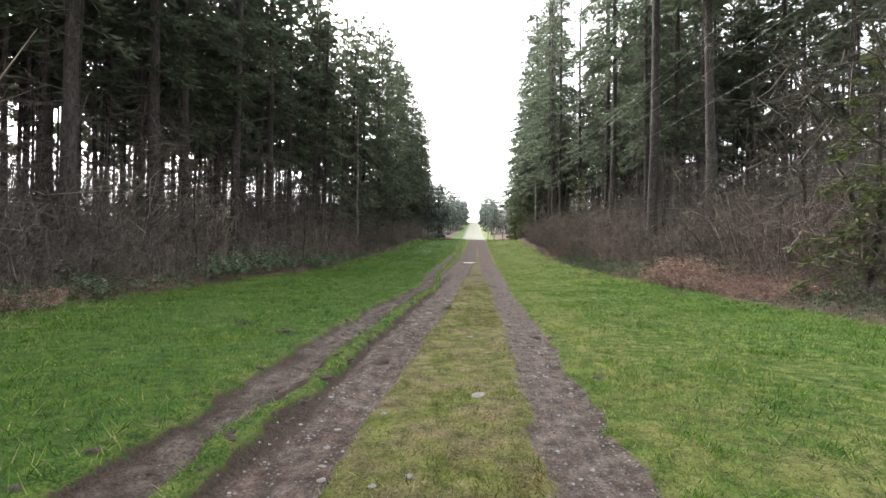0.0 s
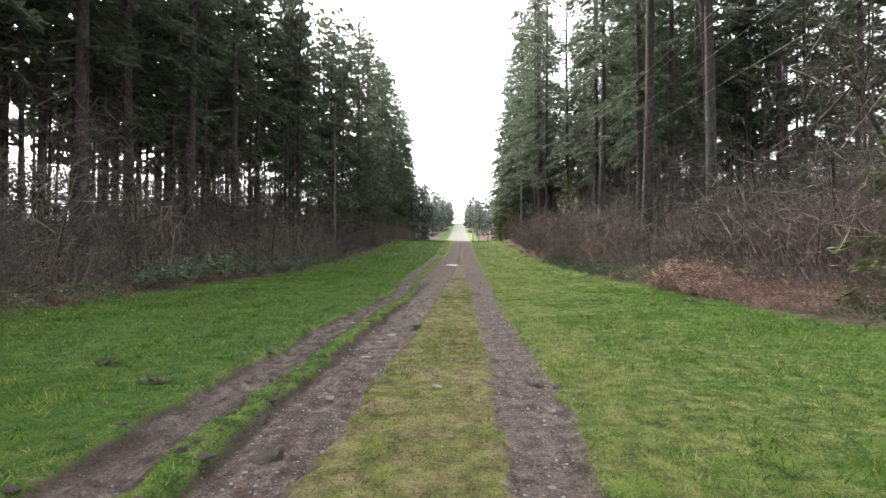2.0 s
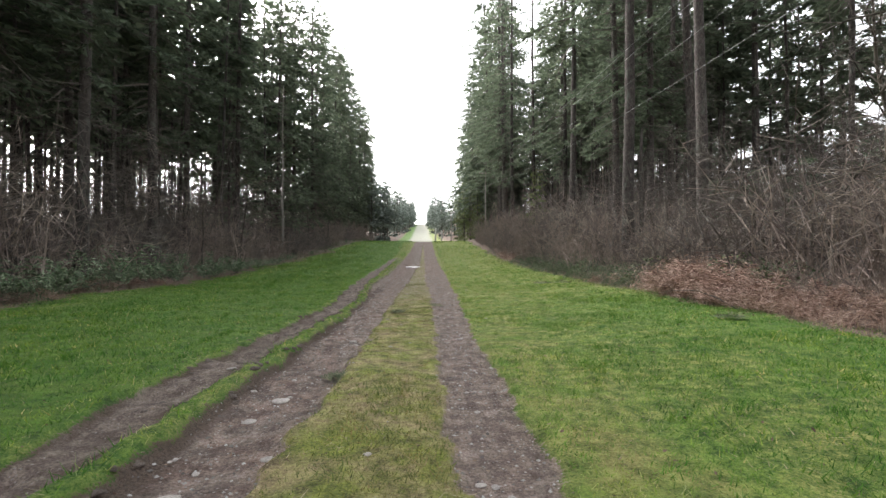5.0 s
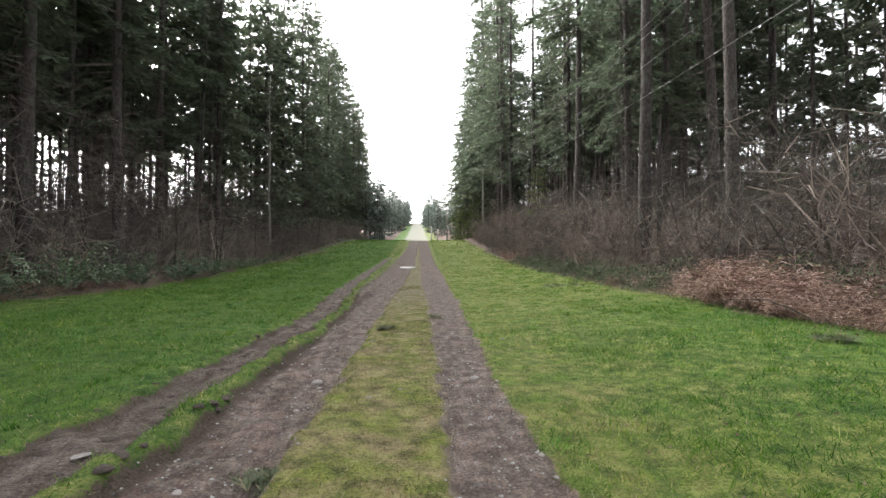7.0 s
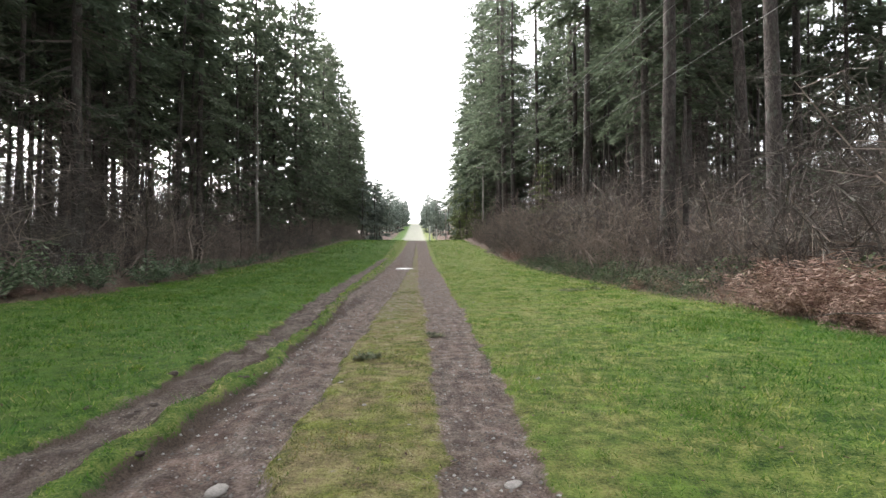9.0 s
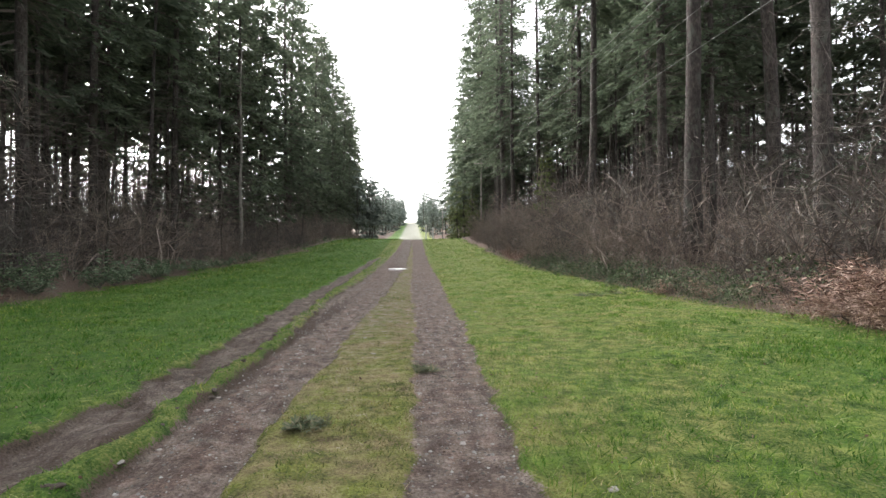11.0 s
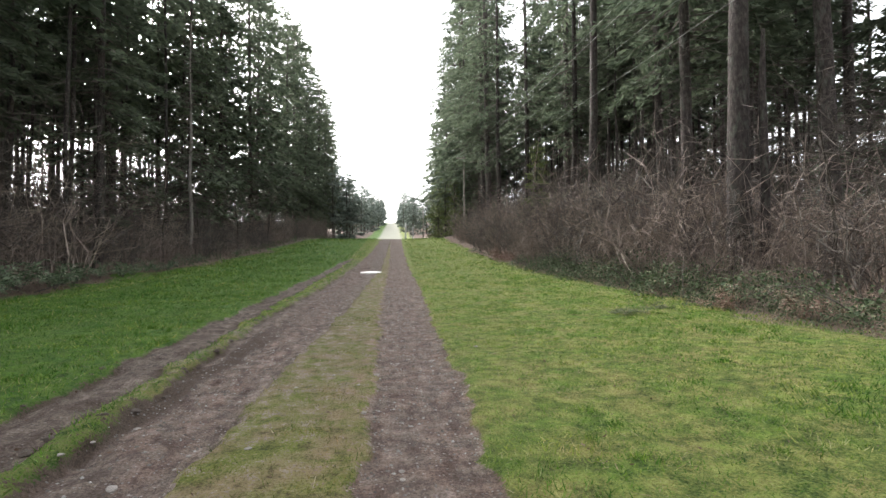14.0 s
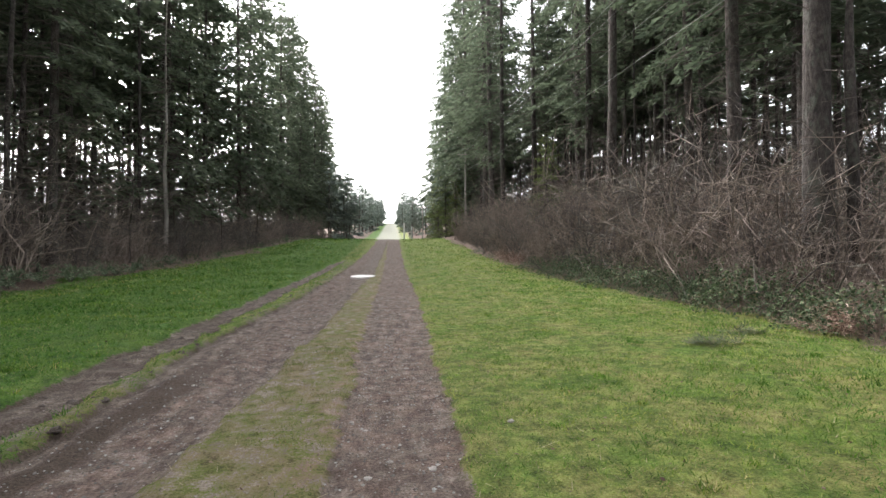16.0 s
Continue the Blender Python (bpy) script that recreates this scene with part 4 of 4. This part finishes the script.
IVY = [bramble(rf, 640, 2.3, 0.85, "low dark green bramble with small leaves") for _ in range(3)]
spots = []
for y in np.arange(29, 54, 0.85):
    spots.append((float(right_edge(y)) + rf.uniform(0.3, 1.0), y, 0.9 if y > 33 else 0.7))
    if rf.random() < 0.6:
        spots.append((float(right_edge(y)) + rf.uniform(1.2, 2.4), y, 1.15))
spots += [(9.2, 11.5, 0.8), (9.4, 13.0, 0.9), (9.3, 14.5, 0.6), (11.2, 21.5, 1.3), (11.4, 24.0, 1.2), (9.2, 64, 0.7), (9.0, 70, 0.6)]
for y in np.arange(9, 30, 1.3):
    spots.append((float(left_edge(y)) - rf.uniform(0.6, 1.6), y, 0.65))
for y in np.arange(52, 116, 3.1):
    spots.append((float(left_edge(y)) - rf.uniform(0.6, 1.4), y, 0.7))
scatter(IVY, spots, rf, 0.8, 1.2, 0.03)
drop(IVY)

# fallen dead sticks at the edges
for i in range(84):
    y = rf.uniform(8, 60) if i < 46 else rf.uniform(26, 56)
    x = float(left_edge(y)) - rf.uniform(0, 2.2) if i % 2 and i < 46 else float(right_edge(y)) + rf.uniform(0.1, 2.4)
    w = np.linspace(0, 1, 5)
    ln = rf.uniform(0.8, 2.6) if i < 46 else rf.uniform(1.4, 3.2)
    az = rf.uniform(0, 6.28)
    P = np.stack([np.cos(az) * ln * w, np.sin(az) * ln * w, (0.25 if i < 46 else 0.5) * ln * np.sin(w * 2.4) * rf.uniform(0.2, 1) + 0.02], -1) + rf.normal(0, 0.03, (5, 3))
    ob = part("fallen_branch", quick_mesh("fallen_branch", *tubes(P[None], (0.02 * (1.15 - w))[None], 5), True), LICHEN if i % 3 else DEADWOOD)
    tagged(ob, "bare grey fallen branch leaning among the brambles", "branch", "fallen branches").location = (x, y, float(height(x, y)))


# ---- utility line ----
def lathe(profile, sides=12):
    """A turned solid round z from (radius, height) pairs."""
    pr = np.array(profile)
    return tubes(np.stack([np.zeros(len(pr)), np.zeros(len(pr)), pr[:, 1]], -1)[None], pr[None, :, 0], sides)


def box(cx, cy, cz, sx, sy, sz, bev=0.01):
    bm = bmesh.new()
    bmesh.ops.create_cube(bm, size=1)
    bmesh.ops.scale(bm, vec=(sx, sy, sz), verts=bm.verts)
    bmesh.ops.bevel(bm, geom=bm.edges[:], offset=bev, segments=1, affect="EDGES")
    bmesh.ops.translate(bm, vec=(cx, cy, cz), verts=bm.verts)
    me = bpy.data.meshes.new("box")
    bm.to_mesh(me)
    bm.free()
    return me


def utility_pole(x, y, tall, label):
    pole = thing("utility_pole", label, "utility pole", "poles of the power line")
    part("pole", quick_mesh("pole", *lathe([(0.17, -0.4), (0.16, 2), (0.12, tall), (0.02, tall + 0.02)]), True), GREYWOOD, pole)
    part("crossarm", box(0, -0.14, tall - 0.35, 2.5, 0.1, 0.13), GREYWOOD, pole)
    for sx in (-1, 1):
        b = part("brace", quick_mesh("brace", *tubes(np.array([[[0.0, -0.14, tall - 1.1], [sx * 0.75, -0.16, tall - 0.4]]]), np.array([[0.018, 0.018]]), 4)), WIRE, pole)
    for sx in (-1.1, -0.45, 1.1):
        me = quick_mesh("insulator", *lathe([(0.02, 0), (0.05, 0.03), (0.035, 0.08), (0.055, 0.1), (0.03, 0.17), (0.005, 0.18)], 8), True)
        part("insulator", me, CERAMIC, pole, "pale ceramic insulator").location = (sx, -0.14, tall - 0.29)
    z = float(land(x, y))
    pole.matrix_world = pose(x, y, z)
    return x, y, z + tall


TOPS = [utility_pole(11.4, -9.0, 11.0, "weathered wooden utility pole with a crossarm"), utility_pole(11.9, 97.0, 12.2, "weathered wooden utility pole with a crossarm"), utility_pole(8.6, 150.0, 9.0, "short weathered utility pole far down the track"), utility_pole(9.5, 215.0, 9.0, "weathered utility pole far down the track")]
for (x0, y0, z0), (x1, y1, z1) in zip(TOPS, TOPS[1:]):
    for off, down, sag in ((-1.1, 0.12, 1.6), (-0.45, 0.12, 1.5), (1.1, 0.12, 1.7), (0.0, 2.6, 1.6)):
        w = np.linspace(0, 1, 25)
        P = np.stack([x0 + off + (x1 - x0) * w, y0 - 0.14 + (y1 - y0) * w, z0 - down + (z1 - z0) * w - sag * 4 * w * (1 - w)], -1)
        ob = part("overhead_wire", quick_mesh("overhead_wire", *tubes(P[None], np.full((1, 25), 0.009 if down < 1 else 0.013), 5), True), WIRE)
        tagged(ob, "thin grey overhead wire between utility poles", "wire", "wires of the power line")
for x, y, h in ((3.0, 109.0, 3.0), (4.4, 112.0, 2.6)):
    post = part("gate_post", quick_mesh("gate_post", *lathe([(0.14, -0.3), (0.14, h), (0.1, h + 0.04), (0.01, h + 0.05)]), True), WHITE_PAINT)
    tagged(post, "white painted post beside the track", "post", "white posts by the track").location = (x, y, float(land(x, y)))

# ---- puddle ----
ang = np.linspace(0, 2 * np.pi, 40, endpoint=False)
rr_ = 1 + 0.12 * np.sin(3 * ang + 1) + 0.08 * np.sin(7 * ang)
ring = np.stack([-0.55 + 0.72 * rr_ * np.cos(ang), 53 + 1.9 * rr_ * np.sin(ang), np.full(40, 0.69)], -1)
bm = bmesh.new()
top = [bm.verts.new(p) for p in ring]
low = [bm.verts.new(p - np.array([0, 0, 0.12])) for p in ring]
bm.faces.new(top)
bm.faces.new(low[::-1])
for i in range(40):
    bm.faces.new((low[i], low[(i + 1) % 40], top[(i + 1) % 40], top[i]))
me = bpy.data.meshes.new("puddle")
bm.to_mesh(me)
bm.free()
tagged(part("puddle", me, WATER), "shallow puddle in the rut mirroring the white sky", "puddle")


# ---- stones, clods and torn grass on the track ----
def lump(name, rng, material, flat, rough):
    bm = bmesh.new()
    bmesh.ops.create_icosphere(bm, subdivisions=2, radius=0.5)
    sh = rng.random(3) * 50
    for v in bm.verts:
        k = 1 + rough * noise.noise(v.co * 2.2 + Vector(sh)) + rough * 0.5 * noise.noise(v.co * 5 + Vector(sh))
        v.co = Vector((v.co.x * k, v.co.y * k * 0.8, v.co.z * k * flat))
    for f in bm.faces:
        f.smooth = True
    me = bpy.data.meshes.new(name)
    bm.to_mesh(me)
    bm.free()
    me.materials.append(material)
    return me


rs = np.random.default_rng(53)
STONES = [lump("stone", rs, STONE, rs.uniform(0.3, 0.6), 0.35) for _ in range(6)]
CLODS = [lump("clod", rs, SOIL, rs.uniform(0.45, 0.7), 0.9) for _ in range(5)]


def lay(name, me, x, y, size, label, category, group, sink):
    ob = tagged(new(name, me), label, category, group)
    ob.matrix_world = pose(x, y, float(height(x, y)) + size * (0.13 - 0.6 * sink), rs.normal(0, 4), rs.normal(0, 4), rs.uniform(0, 360)) @ Matrix.Diagonal((size, size, size * 0.6, 1))


for x, y, d in ((-1.27, 8.5, 0.13), (-1.29, 10.7, 0.17), (-0.05, 8.7, 0.12), (-0.96, 16.9, 0.2), (1.1, 16.7, 0.13), (1.95, 19.4, 0.08), (-2.3, 14.4, 0.15), (2.36, 29.8, 0.09), (-1.62, 30.1, 0.07), (-1.2, 13.0, 0.2), (-1.35, 12.4, 0.14), (-0.85, 11.4, 0.12), (-1.15, 25.2, 0.1), (-1.3, 24.6, 0.08), (0.05, 5.0, 0.16), (0.9, 6.1, 0.08)):
    lay("stone", STONES[rs.integers(6)], x, y, d, "pale grey stone bedded in the mud", "stone", "stones on the track", 0.12)
for i in range(190):
    y = rs.uniform(2.6, 36)
    x = rs.choice((rs.uniform(-1.75, -0.8), rs.uniform(0.6, 1.5), rs.uniform(-0.8, 0.6)), p=(0.5, 0.32, 0.18))
    lay("stone", STONES[rs.integers(6)], x, y, rs.uniform(0.025, 0.085), "small grey stone bedded in the mud", "stone", "stones on the track", 0.1)
for x, y, d in ((-1.3, 6.8, 0.24), (-1.75, 5.6, 0.18), (-1.7, 7.6, 0.16), (1.35, 8.8, 0.14), (1.15, 8.9, 0.18), (1.5, 6.0, 0.14)):
    lay("clod", CLODS[rs.integers(5)], x, y, d, "dark crumbly clod of earth", "clod", "clods beside the ruts", 0.2)
for i in range(210):
    y = rs.uniform(2.6, 44) if i < 170 else rs.uniform(2.6, 30)
    oc = np.interp(y, (0, 4, 9, 17, 22, 25, 29, 36, 45), (-2.25, -2.3, -2.4, -2.42, -2.25, -2.4, -2.75, -3.2, -3.3))
    x = oc + rs.choice((-0.36, 0.0, 0.3)) + rs.normal(0, 0.08) if i % 3 else np.interp(y, (0, 14, 22, 29, 35), (-1.78, -1.78, -1.66, -2.05, -2.5)) + rs.normal(0, 0.06)
    lay("clod", CLODS[rs.integers(5)], float(x), y, rs.uniform(0.05, 0.14), "dark crumbly clod of earth", "clod", "clods beside the ruts", 0.3)
rows_ = []
n = 8500
gyv = 2.6 + 40 * rs.random(n) ** 1.1
gxv = np.where(rs.random(n) < 0.45, rs.uniform(-2.0, -0.55, n), rs.uniform(0.5, 1.9, n))
a_, b_, c_, d_ = tracks(gxv, gyv)
keep = (a_ + b_) > 0.5
gxv, gyv = gxv[keep], gyv[keep]
n = len(gxv)
size = rs.uniform(0.006, 0.02, n)[:, None]
O = np.array([[1, 0, 0], [-1, 0, 0], [0, 1, 0], [0, -1, 0], [0, 0, 0.7], [0, 0, -0.7]])
V = O[None] * (1 + rs.normal(0, 0.25, (n, 6, 1))) * size[:, None]
V += np.stack([gxv, gyv, height(gxv, gyv) + 0.003], -1)[:, None]
T8 = np.array([[0, 2, 4], [2, 1, 4], [1, 3, 4], [3, 0, 4], [2, 0, 5], [1, 2, 5], [3, 1, 5], [0, 3, 5]])
F = (T8[None] + 6 * np.arange(n)[:, None, None]).reshape(-1, 3)
GRAVEL = leaf_material("gravel_bits", [(0, (0.13, 0.11, 0.1)), (0.6, (0.28, 0.25, 0.235)), (1, (0.6, 0.57, 0.54))], 0.0, roughness=0.9)
tagged(part("gravel", quick_mesh("gravel", V.reshape(-1, 3), F), GRAVEL), "loose grey gravel strewn over the ruts", "gravel", kind="stuff")


# ---- grass ----
def blades(name, x, y, tall, wide, material, label, rng, category="grass", lean=0.5):
    n = len(x)
    a = rng.random(n) * 2 * np.pi
    s = np.stack([np.cos(a), np.sin(a), np.zeros(n)], -1)
    b = np.stack([x, y, height(x, y) - 0.006], -1)
    tip = b + np.stack([rng.normal(0, lean, n) * tall, rng.normal(0, lean, n) * tall, tall], -1)
    co = np.stack([b - s * wide[:, None] * 0.5, b + s * wide[:, None] * 0.5, tip], 1).reshape(-1, 3)
    me = quick_mesh(name, co, np.arange(3 * n).reshape(-1, 3))
    return tagged(part(name, me, material), label, category, kind="stuff")


rg = np.random.default_rng(61)


def spread(n, x0, x1, y0, y1, pull):
    """Random places on the meadow, thicker towards the track."""
    y = y0 + (y1 - y0) * rg.random(n)
    c = 0.5
    u = rg.random(n) ** pull
    x = np.where(rg.random(n) < 0.5, c + (x1 - c) * u, c + (x0 - c) * u) + rg.normal(0, 0.55, n)
    return x, y


COUNT = 430000
x, y = spread(COUNT, -13.0, 10.0, 2.2, 36, 1.55)
u = rg.random(COUNT)
away = rg.random(COUNT) < 0.26
y = np.where(away, 36 + 3.9 * (np.exp(3.0 * u) - 1), y)
x = np.where(away, 0.5 + np.where(x > 0.5, 9.5, -13.5) * u[::-1], x)
thin = np.where(away, np.exp(1.5 * u), 1.0)
lr, rr, ou, mi = tracks(x, y)
roadway = band(x, -1.6, 2.2, 0.3) * step(34, 60, y)
ok = (x > left_edge(y) + 0.1 - 0.7 * rg.random(len(x))) & (x < right_edge(y) - 0.1 + 0.7 * rg.random(len(x))) & (np.clip(lr + rr + ou + roadway, 0, 1) < 0.12 + 0.6 * rg.random(len(x)) ** 2.5)
x, y, mi, thin = x[ok], y[ok], mi[ok], thin[ok]
tuft = vnoise(x, y, 0.35, 9) * 0.6 + vnoise(x, y, 1.6, 12) * 0.5
dist = np.clip(np.hypot(x - 0.5, np.clip(y - 26, 0, None)), 1, 60)
centre = mi > 0.5
# tussocks
tn = 420
tx, ty = rg.uniform(-9, 8.5, tn), rg.uniform(2.5, 42, tn)
keep = (np.clip(sum(tracks(tx, ty)), 0, 1) < 0.1) & (tx > left_edge(ty) + 0.3) & (tx < right_edge(ty) - 0.3) & (np.abs(tx + 2.2) > 0.9)
tx, ty, per = tx[keep], ty[keep], 55
sz = rg.uniform(0.4, 1.0, len(tx)).repeat(per)
x = np.concatenate([x, tx.repeat(per) + rg.normal(0, 0.075, len(sz)) * sz])
y = np.concatenate([y, ty.repeat(per) + rg.normal(0, 0.075, len(sz)) * sz])
mi, thin = np.concatenate([mi, np.zeros(len(sz))]), np.concatenate([thin, np.ones(len(sz))])
tuft = np.concatenate([tuft, 0.45 + 0.35 * sz])
centre = mi > 0.5
yellow = (step(0.7, 1.3, x) * (1.0 - 0.42 * step(1.5, 3.2, x) - 0.28 * step(3, 8, x) + 0.6 * step(20, 34, y)) + step(1.6, 0.7, np.abs(x + 2)) * 0.6 + 0.6 * step(1.5, 0, x - left_edge(y))) > (vnoise(x, y, 1.3, 15) * 0.6 + vnoise(x, y, 0.4, 16) * 0.5) + rg.normal(0, 0.12, len(x))
for sel, mat_, tl, name, label in (
        (~centre & ~yellow, GRASS, 0.08, "meadow_grass", "lush bright green meadow grass"),
        (~centre & yellow, VERGE, 0.058, "verge_grass", "yellowing short grass beside the track"),
        (centre & (vnoise(x, y, 0.5, 18) + rg.random(len(x)) * 0.6 > 0.5 + 0.45 * step(16, 32, y)), MOSS, 0.045, "track_grass", "short mossy yellow-brown grass between the ruts")):
    side_on = 0.75 + 0.075 * np.clip(np.abs(x[sel] - 0.5), 0, 13)
    h = tl * (0.3 + 1.35 * tuft[sel] ** 1.7) * rg.uniform(0.5, 1.35, sel.sum()) * thin[sel] ** 0.5
    blades(name, x[sel], y[sel], h, rg.uniform(0.006, 0.013, sel.sum()) * side_on * thin[sel] * 1.1, mat_, label, rg, lean=0.75)
n = 42000
y = 2.4 + 36 * rg.random(n) ** 1.3
x = rg.uniform(-9, 9, n)
lr, rr, ou, mi = tracks(x, y)
ok = (lr + rr + ou < 0.6) & ((mi > 0.3) | (rg.random(n) < 0.25 + 0.75 * (vnoise(x, y, 1.3, 15) > 0.55)))
x, y = x[ok], y[ok]
blades("straw", x, y, rg.uniform(0.01, 0.036, len(x)), rg.uniform(0.006, 0.013, len(x)), STRAW, "pale dead grass stalks lying in the turf", rg, lean=3.0)
n = 2600
y = rg.uniform(2.5, 60, n)
right = rg.random(n) < 0.5
x = np.where(right, right_edge(y) - rg.exponential(0.5, n) + 0.5, left_edge(y) + rg.exponential(0.4, n) - 0.6)
blades("dry_grass", x, y, rg.uniform(0.08, 0.3, n), rg.uniform(0.008, 0.016, n), STRAW, "pale dry grass stalks at the meadow's edge", rg, lean=0.7)
n = 14000
y = rg.uniform(6, 70, n)
right = rg.random(n) < 0.5
x = np.where(right, right_edge(y) + rg.uniform(-0.5, 4.5, n), left_edge(y) - rg.uniform(-0.4, 4.5, n))
m = 3400
x, y = np.concatenate([x, rg.uniform(-4.5, 8, m)]), np.concatenate([y, 2.4 + 34 * rg.random(m)])
small = np.concatenate([np.ones(n), np.full(m, 0.5)])
n = n + m
P = np.stack([x, y, height(x, y) + rg.uniform(0.005, 0.05, n)], -1)
D, S = unit(rg.normal(0, 1, (n, 3)) * np.array([1, 1, 0.35])), unit(rg.normal(0, 1, (n, 3)) * np.array([1, 1, 0.4]))
L = (rg.uniform(0.04, 0.1, n) * small)[:, None]
co = np.stack([P, P + (D + S * 0.6) * L * 0.5, P + D * L, P + (D - S * 0.6) * L * 0.5], 1).reshape(-1, 3)
tagged(part("leaf_litter", quick_mesh("leaf_litter", co, np.arange(4 * n).reshape(-1, 4)), LITTER), "brown fallen leaves under the bushes", "leaf litter", kind="stuff")


def torn_tuft(rng, x, y, r, n, material, label):
    a, q = rng.random(n) * 6.28, rng.random(n) ** 0.6 * r
    px, py = np.cos(a) * q, np.sin(a) * q * 0.6
    D = unit(rng.normal(0, 1, (n, 3)) * np.array([1, 0.8, 0.4]) + np.array([0, 0, 0.3]))
    S = unit(np.cross(D, np.array([0, 0, 1.0])))
    P = np.stack([px, py, 0.01 + 0.3 * r * (1 - q / r) * rng.random(n)], -1)
    v, f = fans(P, D, S, rng.uniform(0.3, 0.6, n) * r, np.full(n, 0.012))
    ob = tagged(part("torn_tuft", quick_mesh("torn_tuft", v, f), material), label, "tuft", "torn tufts on the grass")
    ob.matrix_world = pose(x, y, float(height(x, y)), 0, 0, rng.uniform(-30, 30))


for x, y, r in ((0.76, 23.0, 0.24), (-0.3, 20.7, 0.22), (-0.7, 14.0, 0.26), (6.7, 32.9, 0.5), (8.1, 34.0, 0.45), (-4.6, 9.5, 0.2), (-3.4, 8.6, 0.16), (7.4, 18.3, 0.35)):
    torn_tuft(rg, x, y, r, 130, TORN, "dark torn tuft of grass and fir sprigs on the ground")
twig = part("fallen_twig", quick_mesh("fallen_twig", *tubes(np.array([[[0, 0, 0.02], [0.12, -0.12, 0.03], [0.2, -0.35, 0.02]]]), np.array([[0.008, 0.007, 0.004]]), 5), True), DEADWOOD)
tagged(twig, "thin brown twig lying on the track", "twig").location = (0.9, 22.8, float(height(0.9, 22.8)))
